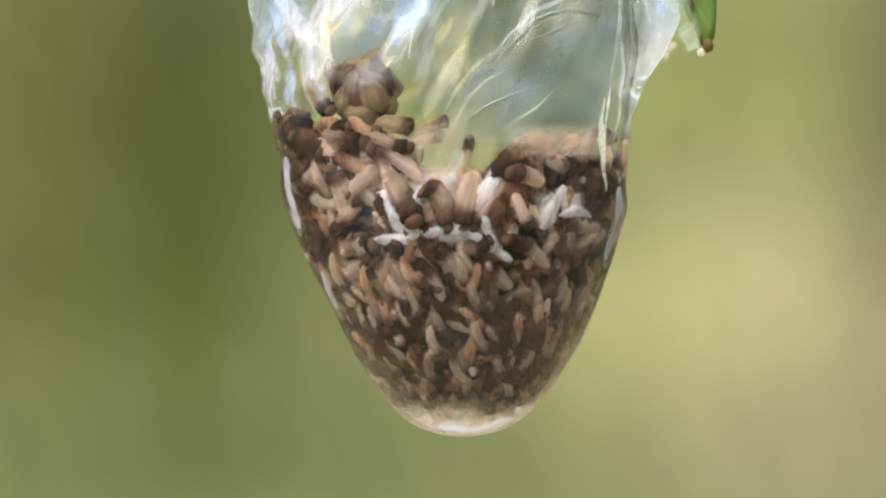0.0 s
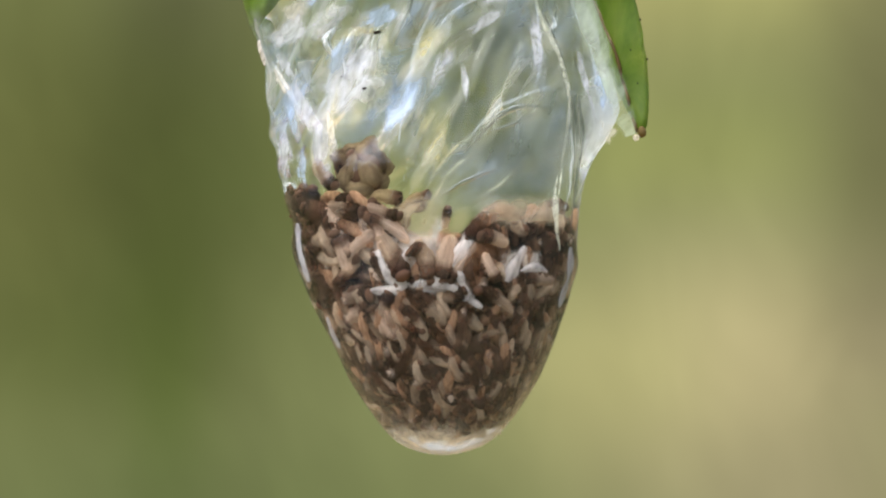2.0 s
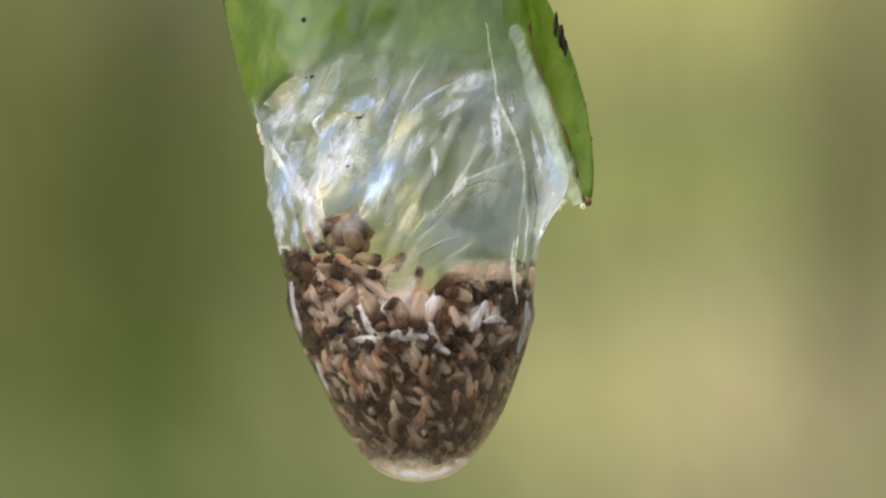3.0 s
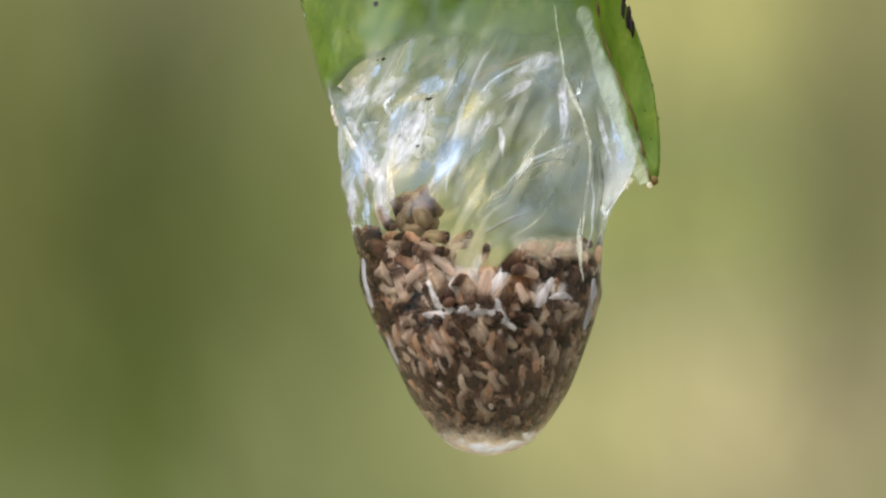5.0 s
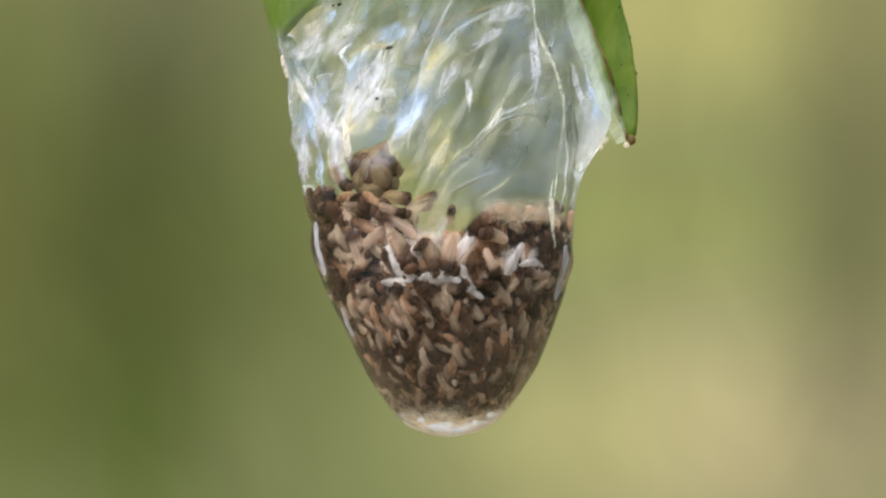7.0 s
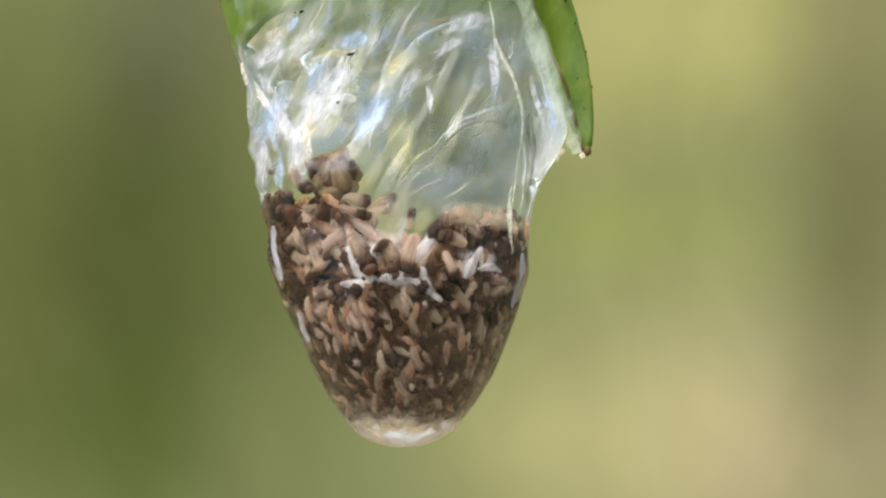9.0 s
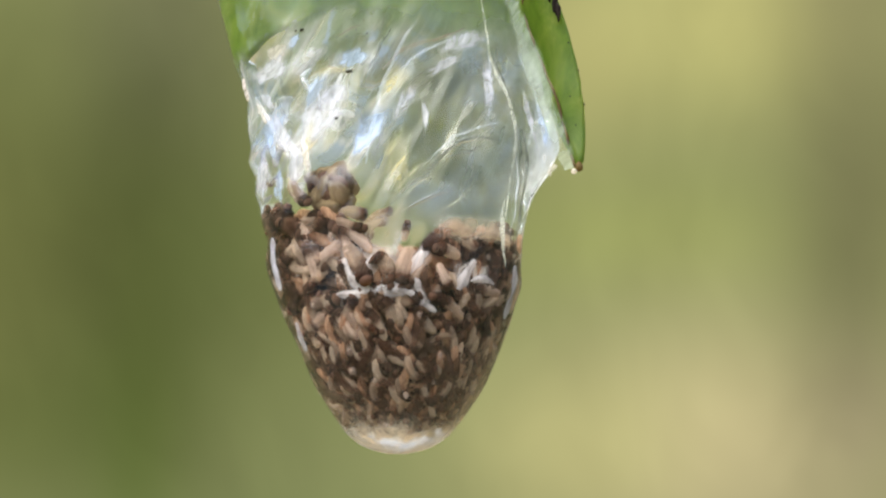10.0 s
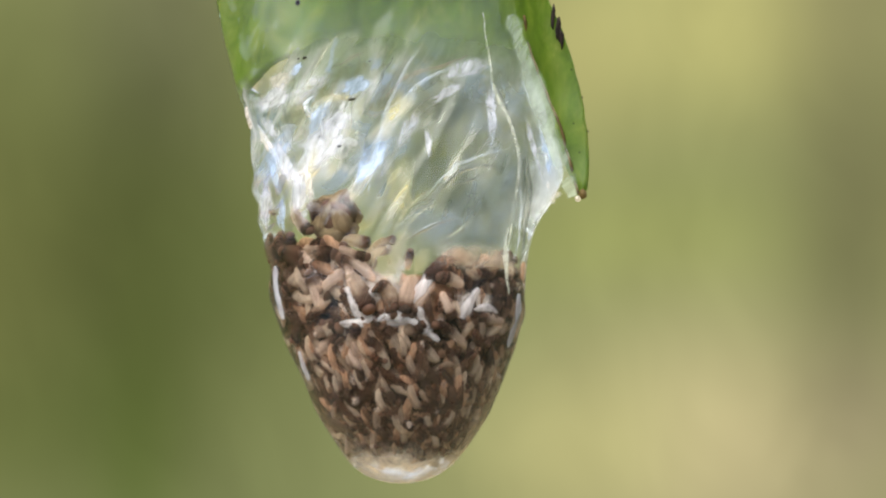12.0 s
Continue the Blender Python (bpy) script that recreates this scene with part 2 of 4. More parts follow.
def plain(name, colour, rough=0.5, clear=0.0, vary=0.0, scale=800.0):
    m, n, l, p = material(name)
    p.inputs["Base Color"].default_value = (*colour, 1)
    p.inputs["Roughness"].default_value = rough
    p.inputs["Specular IOR Level"].default_value = 0.15
    if vary:
        f = noise_node(n, l, scale, 4)
        dark = tuple(c * (1 - vary) for c in colour)
        light = tuple(min(1, c * (1 + vary)) for c in colour)
        l.new(ramp(n, l, f, [(0.3, dark), (0.7, light)]), p.inputs["Base Color"])
        bump(n, l, f, 0.25, 0.0001, p)
    if clear:
        tr = n.new("ShaderNodeBsdfTranslucent")
        tr.inputs["Color"].default_value = (*colour, 1)
        mix = n.new("ShaderNodeMixShader")
        mix.inputs[0].default_value = clear
        l.new(p.outputs[0], mix.inputs[1])
        l.new(tr.outputs[0], mix.inputs[2])
        l.new(mix.outputs[0], n["Material Output"].inputs["Surface"])
    return m


def film_material(name, colour, cover, scale=500.0, edge=False, web=False):
    """A wisp of clouded jelly or silk, or of painted glint or shade: a thin skin that covers in part, thinner towards
    its edge.
    """
    m, n, l, p = material(name)
    p.inputs["Base Color"].default_value = (*colour, 1)
    p.inputs["Roughness"].default_value = 0.35
    tr = n.new("ShaderNodeBsdfTranslucent")
    tr.inputs["Color"].default_value = (*colour, 1)
    both = n.new("ShaderNodeMixShader")
    both.inputs[0].default_value = 0.55
    l.new(p.outputs[0], both.inputs[1])
    l.new(tr.outputs[0], both.inputs[2])
    tp = n.new("ShaderNodeBsdfTransparent")
    f = noise_node(n, l, scale, 6, (1, 1, 0.4), "Object", 0.62, (0, 28, 0), 1.3)
    k = n.new("ShaderNodeMapRange")
    k.inputs["From Min"].default_value, k.inputs["From Max"].default_value = 0.35, 0.65
    k.inputs["To Min"].default_value, k.inputs["To Max"].default_value = cover * 0.18, cover
    l.new(f, k.inputs["Value"])
    fac = k.outputs[0]
    if web:
        tc = n.new("ShaderNodeTexCoord")
        wob = n.new("ShaderNodeVectorMath")
        wob.operation = "MULTIPLY_ADD"
        nz = n.new("ShaderNodeTexNoise")
        nz.inputs["Scale"].default_value = 900.0
        l.new(tc.outputs["Object"], nz.inputs["Vector"])
        wob.inputs[1].default_value = (0.0009, 0.0009, 0.0009)
        l.new(nz.outputs["Color"], wob.inputs[0])
        l.new(tc.outputs["Object"], wob.inputs[2])
        vo = n.new("ShaderNodeTexVoronoi")
        vo.feature = "DISTANCE_TO_EDGE"
        vo.inputs["Scale"].default_value = 620.0
        l.new(wob.outputs[0], vo.inputs["Vector"])
        e = n.new("ShaderNodeMapRange")
        e.inputs["From Min"].default_value, e.inputs["From Max"].default_value = 0.05, 0.30
        e.inputs["To Min"].default_value, e.inputs["To Max"].default_value = 1.0, 0.6
        l.new(vo.outputs["Distance"], e.inputs["Value"])
        fac = math_node(n, l, "MULTIPLY", e.outputs[0], cover)
    if edge:
        uv = n.new("ShaderNodeUVMap")
        s2 = n.new("ShaderNodeSeparateXYZ")
        l.new(uv.outputs["UV"], s2.inputs[0])
        fade = n.new("ShaderNodeMapRange")
        fade.interpolation_type = "SMOOTHSTEP"
        fade.inputs["From Min"].default_value, fade.inputs["From Max"].default_value = 1.0, 0.45
        l.new(s2.outputs[0], fade.inputs["Value"])
        fac = math_node(n, l, "MULTIPLY", fac, fade.outputs[0])
    mix = n.new("ShaderNodeMixShader")
    l.new(fac, mix.inputs[0])
    l.new(tp.outputs[0], mix.inputs[1])
    l.new(both.outputs[0], mix.inputs[2])
    l.new(mix.outputs[0], n["Material Output"].inputs["Surface"])
    return m


def leaf_material():
    m, n, l, p = material("leaf green")
    mottle = noise_node(n, l, 380.0, 6, (1, 1, 0.6), "Object", 0.62, (0, 15, 0), 0.6)
    veins = noise_node(n, l, 900.0, 3, (1, 1, 0.25), "Object", 0.6, (0, 20, 0))
    col = ramp(n, l, mottle, [(0.30, (0.075, 0.125, 0.013)), (0.48, (0.145, 0.215, 0.022)), (0.60, (0.20, 0.255, 0.04)), (0.72, (0.33, 0.34, 0.10))])
    col = mix_colour(n, l, 0.25, col, ramp(n, l, veins, [(0.35, (0.05, 0.11, 0.015)), (0.65, (0.17, 0.29, 0.05))]), "OVERLAY")
    l.new(col, p.inputs["Base Color"])
    p.inputs["Roughness"].default_value = 0.42
    tr = n.new("ShaderNodeBsdfTranslucent")
    l.new(mix_colour(n, l, 1.0, col, (1.9, 1.9, 0.8, 1), "MULTIPLY"), tr.inputs["Color"])
    mix = n.new("ShaderNodeMixShader")
    mix.inputs[0].default_value = 0.6
    l.new(p.outputs[0], mix.inputs[1])
    l.new(tr.outputs[0], mix.inputs[2])
    l.new(mix.outputs[0], n["Material Output"].inputs["Surface"])
    bump(n, l, veins, 0.35, 0.00015, p)
    return m


DISTANCE, GROUND, JELLY = backdrop_material(), ground_material(), jelly_material()
PALE_TAIL, OLIVE_TAIL, PINK_TAIL = (0.76, 0.62, 0.49), (0.50, 0.39, 0.24), (0.88, 0.70, 0.585)
SKINS = (larva_material("dark larva skin", 0.08, (0.29, 0.18, 0.125)), larva_material("pale larva skin", 0.42, PALE_TAIL), larva_material("olive larva skin", 0.62, OLIVE_TAIL), larva_material("pinkish larva skin", 0.58, PINK_TAIL))
HEAPS = (larva_material("shaded packed larva skin", 0.1, (0.34, 0.22, 0.16), True), larva_material("shaded packed pale larva skin", 0.5, PALE_TAIL, True))
HEAD = plain("larva head", (0.095, 0.05, 0.032), 0.9, 0.3, 0.6, 1800.0)
SILK = film_material("white silk", (0.86, 0.82, 0.82), 0.97, 700.0, True, True)
WEB = film_material("silk strand", (0.84, 0.79, 0.78), 1.0, 500.0, True)
CAST = film_material("cast skin", (0.56, 0.46, 0.32), 0.62, 420.0, True)
AIR, an, al, ab = material("air in the jelly")
ab.inputs["Transmission Weight"].default_value, ab.inputs["IOR"].default_value, ab.inputs["Roughness"].default_value = 1.0, 1 / 1.33, 0.42
SCRAP = film_material("pinkish scrap", (0.90, 0.80, 0.74), 0.7, 1200.0)
CREASE, cn, cl, cb = material("crease in the jelly")
cb.inputs["Transmission Weight"].default_value, cb.inputs["IOR"].default_value, cb.inputs["Roughness"].default_value = 1.0, 1 / 1.2, 0.05
FLAKE = film_material("pinkish flake", (0.70, 0.54, 0.43), 0.5, 1600.0)
# milky film for lines painted as streak highlights
WHITE = film_material("milky streak highlight", (0.78, 0.84, 0.94), 0.32, 900.0)
LEAF = leaf_material()
BROWN = plain("dry leaf margin", (0.10, 0.065, 0.02), 0.6, 0.2, 0.5, 1200.0)
SCAB = plain("black spot", (0.012, 0.008, 0.006), 0.95, 0.0, 0.4, 3000.0)
STAIN = film_material("yellow stain", (0.74, 0.66, 0.34), 0.45, 700.0, True)
# bluish and white films paint sky glints, along with some cloudiness
BLUE = film_material("painted bluish sky glint", (0.56, 0.70, 0.95), 0.9, 600.0, True)
GLINT_CLOUD = film_material("white cloud and glint", (0.86, 0.86, 0.96), 0.68, 700.0, True)
CREAM = film_material("cream film", (0.94, 0.86, 0.77), 0.8, 900.0, True)
VEIL = film_material("whitish veil", (0.68, 0.77, 0.64), 0.7, 400.0, True)
LINING = film_material("silk lining", (0.84, 0.73, 0.65), 0.9, 500.0, True)
# grey-green and dark films that paint the shade of folds and creases
SHADE = film_material("grey-green fold shade", (0.14, 0.165, 0.125), 0.8, 380.0, True)
DARK = film_material("painted crease shade", (0.10, 0.12, 0.085), 0.75, 900.0)
TAN = film_material("tan strand", (0.36, 0.29, 0.19), 0.5, 900.0)
YELLOW = film_material("yellow strand", (0.72, 0.66, 0.40), 0.30, 900.0)
STRAND = film_material("yellowish strand", (0.80, 0.80, 0.66), 0.5, 900.0)


# ---------------------------------------------------------------- helpers
def link(name, bm, mat, parent=None, label="", smooth=True):
    me = bpy.data.meshes.new(name)
    if smooth:
        for f in bm.faces:
            f.smooth = True
    bm.to_mesh(me)
    bm.free()
    for k in (mat if isinstance(mat, (list, tuple)) else (mat,)):
        me.materials.append(k)
    ob = new(name, me)
    ob.parent = parent
    if label:
        ob["label"] = label
    return ob


def table(rows, z, col):
    """A value of a table of rows that rise in their first column, eased between rows."""
    if z <= rows[0][0]:
        return rows[0][col]
    for a, b in zip(rows, rows[1:]):
        if z <= b[0]:
            k = (z - a[0]) / (b[0] - a[0])
            return a[col] + (b[col] - a[col]) * k
    return rows[-1][col]


def grid(bm, points, close=False):
    """Faces over a grid of vertices (rows of equal length)."""
    vs = [[bm.verts.new(p) for p in row] for row in points]
    for r0, r1 in zip(vs, vs[1:]):
        n = len(r0)
        for i in range(n if close else n - 1):
            j = (i + 1) % n
            bm.faces.new((r0[i], r0[j], r1[j], r1[i]))
    return vs


def tube(bm, path, radii, sides=8, flat=1.0):
    """A closed rod along a path of millimetre points."""
    rings = []
    for i, p in enumerate(path):
        d = (path[min(i + 1, len(path) - 1)] - path[max(i - 1, 0)]).normalized()
        s = d.cross(Vector((0.05, 1, 0.03))).normalized()
        q = d.cross(s).normalized()
        r = radii[i]
        rings.append([(p + (s * math.cos(a) + q * math.sin(a) * flat) * r) * MM for a in [2 * math.pi * k / sides for k in range(sides)]])
    vs = grid(bm, rings, True)
    bm.faces.new(list(reversed(vs[0])))
    bm.faces.new(vs[-1])
    bmesh.ops.recalc_face_normals(bm, faces=bm.faces)


def curve(points, n=16):
    """A smooth run of n points through a few millimetre points."""
    pts = [Vector(p) for p in points]
    pts = [pts[0] * 2 - pts[1]] + pts + [pts[-1] * 2 - pts[-2]]
    out, segs = [], len(pts) - 3
    for i in range(n):
        f = i / (n - 1) * segs
        k = min(int(f), segs - 1)
        t = f - k
        p0, p1, p2, p3 = pts[k:k + 4]
        out.append(0.5 * (2 * p1 + (p2 - p0) * t + (2 * p0 - 5 * p1 + 4 * p2 - p3) * t ** 2 + (3 * p1 - p0 - 3 * p2 + p3) * t ** 3))
    return out


# ---------------------------------------------------------------- ground and distance
def build_ground():
    bm = bmesh.new()
    n = 40
    size = [-1500 + 3000 * (i / n) for i in range(n + 1)]
    grid(bm, [[Vector((x, y, 0)) for x in size] for y in size])
    bmesh.ops.recalc_face_normals(bm, faces=bm.faces)
    g = link("ground", bm, GROUND)
    tagged(g, "unseen meadow ground, made straw-pale to bounce light up", "ground", kind="structure")


def build_backdrop():
    bm = bmesh.new()
    uv = bm.loops.layers.uv.new("UVMap")
    radius, steps = 4.0, 180
    # the ring behind and above the view is unseen, added to shape reflections
    cols = [radians(-180 + 360 * i / steps) for i in range(steps + 1)]
    ups = [-0.33, -0.27, -0.21, -0.15, -0.1, -0.05, 0, 0.05, 0.1, 0.15, 0.2, 0.25, 0.3, 0.38, 0.46, 0.54]
    vs = grid(bm, [[Vector((math.sin(a) * radius, math.cos(a) * radius, HANG.z + radius * (u + max(0, u) * min(1, max(0, abs(a) - 0.6)) * (-0.45 + 0.7 * noise.noise(Vector((math.sin(a) * 3, math.cos(a) * 3, 2))))))) for a in cols] for u in ups])
    for j, row in enumerate(vs):
        for i, v in enumerate(row):
            for lp in v.link_loops:
                near = max(-1.1, min(1.1, cols[i]))
                lp[uv].uv = (math.tan(near), ups[j] / math.cos(near))
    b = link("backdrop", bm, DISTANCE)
    tagged(b, "glowing painted ring for far meadow, tree trunks and foliage, wholly out of focus", "backdrop", kind="structure")


# ---------------------------------------------------------------- the hanging mass
# height, edge to one side, edge to the other, front, back (millimetres)
FORM = [
    (-12.48, 0.0, 1.1, -0.5, 0.5),
    (-12.38, -0.85, 1.9, -1.4, 1.4),
    (-11.95, -2.0, 3.1, -2.4, 2.3),
    (-11.15, -3.0, 4.2, -3.5, 3.3),
    (-9.6, -4.1, 5.4, -4.7, 4.3),
    (-7.6, -5.4, 6.6, -5.8, 5.2),
    (-5.2, -6.45, 7.6, -6.7, 5.8),
    (-3.0, -7.55, 8.3, -7.2, 6.2),
    (-0.6, -8.5, 8.8, -7.5, 6.3),
    (2.2, -9.0, 8.9, -7.5, 6.0),
]
FORM += [
    (4.4, -9.25, 9.3, -7.3, 5.5),
    (6.2, -9.6, 10.0, -7.05, 5.0),
    (7.0, -9.7, 11.1, -6.85, 4.6),
    (8.6, -9.7, 11.5, -6.45, 4.2),
    (11.0, -10.3, 11.2, -5.8, 4.2),
    (13.2, -10.8, 10.4, -5.2, 4.6),
    (15.2, -11.7, 9.6, -4.7, 5.0),
    (17.4, -12.3, 8.8, -4.3, 5.0),
    (20.0, -12.9, 8.3, -3.9, 5.0),
    (25.0, -14.0, 7.4, -3.2, 5.0),
    (31.0, -6.0, 3.0, 0.0, 3.0),
]


def form(z, col):
    """The table above, rounded off between its rows."""
    soft = min(1.0, max(0.12, (z + 12.48) * 0.35)) * (1.0 if z < 5 else min(2.2, 1 + (z - 5) * 0.2))
    return sum(w * table(FORM, z + d * soft, col) for d, w in ((-1.2, 0.1), (-0.6, 0.2), (0, 0.4), (0.6, 0.2), (1.2, 0.1)))


def skin(z, a, wrinkle=True):
    """The point of the jelly's skin at the height z, at the angle a round it (-90 degrees faces the camera)."""
    xl, xr, front, back = (form(z, i) for i in (1, 2, 3, 4))
    cx, hx = (xl + xr) / 2, (xr - xl) / 2
    cy, hy = (front + back) / 2, (back - front) / 2
    c, s = math.cos(a), math.sin(a)
    p = Vector((cx + hx * c, cy + hy * s, z))
    if wrinkle:
        out = Vector((c * 0.9, s, 0)).normalized()
        up = min(1.0, max(0.0, (z - 3.0) / 5.0)) * (1.0 if z < 12.5 else max(0.4, 1 - (z - 12.5) / 5))
        brim = min(18.3, 20.3 + 0.5 * p.x)
        up *= 1 - 0.85 * min(1, max(0, (z - brim + 0.6) / 1.2)) * min(1, max(0, (0.0 - p.x) / 5))
        # folds run down and to one side, as the jelly slid
        q = Vector((p.x * 0.9 - 0.42 * p.z, p.y, p.z + 0.4 * p.x))
        calm = 1.0 if p.x < -4 else max(0.9, 1 - (p.x + 4) * 0.05)
        folds = noise.noise(Vector((q.x * 0.40, q.y * 0.35, q.z * 0.10)))
        fine = noise.noise(Vector((q.x * 0.85 + 7, q.y * 0.6, q.z * 0.20)))
        ridge = 1 - abs(noise.noise(Vector((q.x * 0.42 + 3, q.y * 0.3, q.z * 0.10 + 9)))) * 3.5
        tiny = noise.noise(Vector((q.x * 1.9 + 1, q.y * 1.2, q.z * 0.55)))
        blob = noise.noise(Vector((q.x * 0.75 + 5, q.y * 0.6, q.z * 0.42 + 3)))
        lump = noise.noise(Vector((p.x * 0.35, p.y * 0.35, p.z * 0.45 + 4)))
        face = 0.30 + 0.70 * abs(s)
        p += out * (up * face * calm * (0.70 * folds + 0.34 * fine + 0.34 * max(0, ridge) + 0.17 * tiny + 0.34 * blob - 0.2))
        p += out * 0.12 * lump * min(1, max(0, (z + 12) / 4))
        p += out * max(0, -c) * (0.42 * math.exp(-((z - 7.4) / 0.8) ** 2) + 0.2 * math.exp(-((z - 5.2) / 0.7) ** 2) - 0.25 * math.exp(-((z - 1.8) / 0.9) ** 2))
        p += out * max(0, c) ** 3 * 0.28 * math.exp(-((z + 0.9) / 1.0) ** 2)
    return p


def build_jelly(parent):
    bm = bmesh.new()
    zs = [-12.48 + 43.48 * (0.5 - 0.5 * math.cos(math.pi * i / 260)) for i in range(261)]
    rows = [[skin(z, 2 * math.pi * k / 200) * MM for k in range(200)] for z in zs]
    vs = grid(bm, rows, True)
    bm.faces.new(list(reversed(vs[0])))
    bm.faces.new(vs[-1])
    bmesh.ops.recalc_face_normals(bm, faces=bm.faces)
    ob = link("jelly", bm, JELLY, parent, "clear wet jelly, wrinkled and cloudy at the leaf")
    ob.visible_shadow = False
    return ob


def larva_body(bend, length, fat):
    """One grub, slightly bent, its head end towards +z; the rings of its body show."""
    bm = bmesh.new()
    path, radii, n = [], [], 15
    bow = length / bend
    for i in range(n):
        t = i / (n - 1)
        w = (t - 0.5) * bend
        path.append(Vector((bow * (1 - math.cos(w)), 0, bow * math.sin(w))))
        end = min(t / 0.12, (1 - t) / 0.05, 1.0)
        r = fat * (0.92 + 0.16 * t) * math.sqrt(max(0.08, 1 - (1 - end) ** 2))
        r *= 0.66 + 0.34 * math.sin(math.pi / 2 * min(1.0, t / 0.45))          # the tail tapers
        radii.append(r * (1 + 0.05 * (-1) ** i))
    tube(bm, path, radii, 8)
    for v in bm.verts:
        q = v.co / MM * 2.4 + Vector((bend * 5, length, 0))
        v.co += Vector((noise.noise(q), noise.noise(q + Vector((9, 0, 0))), 0.4 * noise.noise(q * 1.7))) * fat * 0.15 * MM
    uv = bm.loops.layers.uv.new("UVMap")
    bm.verts.index_update()
    for f in bm.faces:
        for lp in f.loops:
            lp[uv].uv = (lp.vert.index // 8 / (n - 1), 0)
    return bm, path[-1], (path[-1] - path[-2]).normalized()


def head_mesh(tip, way, fat):
    bm = bmesh.new()
    bmesh.ops.create_uvsphere(bm, u_segments=8, v_segments=6, radius=1.0)
    q = way.to_track_quat("Z", "Y").to_matrix()
    for v in bm.verts:
        v.co = (tip + way * 0.02 + q @ Vector((v.co.x * fat * 0.86, v.co.y * fat * 0.84, v.co.z * fat * 0.75))) * MM
    return bm


def has_larvae(x, z):
    """How full the mass is, seen from the front: a heap with a hollow in its middle and a ball of grubs above one side."""
    top = table([(-9.5, 3.5), (-7.6, 3.7), (-6.0, 3.1), (-3.6, 3.0), (-2.4, 1.6), (-0.9, 0.6), (0.0, 1.4), (1.3, 0.6), (2.4, 1.4), (3.2, 2.3), (8.6, 2.5), (9.5, 2.0)], x, 1)
    if z > top:
        return False
    low = -0.4 + 0.7 * noise.noise(Vector((x * 0.9, 3, 0))) + table([(-6, -9.4), (-3.0, -10.6), (0.5, -11.2), (4.0, -10.8), (7, -9.4)], x, 1)
    if z < low:
        return False
    return True


def in_hollow(x, z):
    """The pale hollow in the heap's front, where few grubs lie."""
    return abs((x + 0.6) * 0.30) ** 2 + abs((z + 0.3 - 0.05 * x) * 0.60) ** 2 < 1 or math.hypot((x - 5.1) * 0.9, z * 1.2) < 0.9 or math.hypot((x - 2.1) * 1.2, (z - 0.5) * 0.7) < 1.0


# bend, length and half thickness of six grubs
KINDS = ((1.5, 2.6, 0.29), (-1.3, 2.4, 0.29), (2.0, 2.9, 0.28), (0.9, 2.2, 0.31), (-1.7, 2.7, 0.29), (0.5, 2.0, 0.32))


def inside(p, margin):
    """Whether a point lies in the jelly, at least about a margin under its skin."""
    if p.z < -12.2 + margin:
        return False
    xl, xr, front, back = (form(p.z, i) for i in (1, 2, 3, 4))
    hx, hy = (xr - xl) / 2 - margin, (back - front) / 2 - margin
    return hx > 0 and hy > 0 and ((p.x - (xl + xr) / 2) / hx) ** 2 + ((p.y - (front + back) / 2) / hy) ** 2 < 1


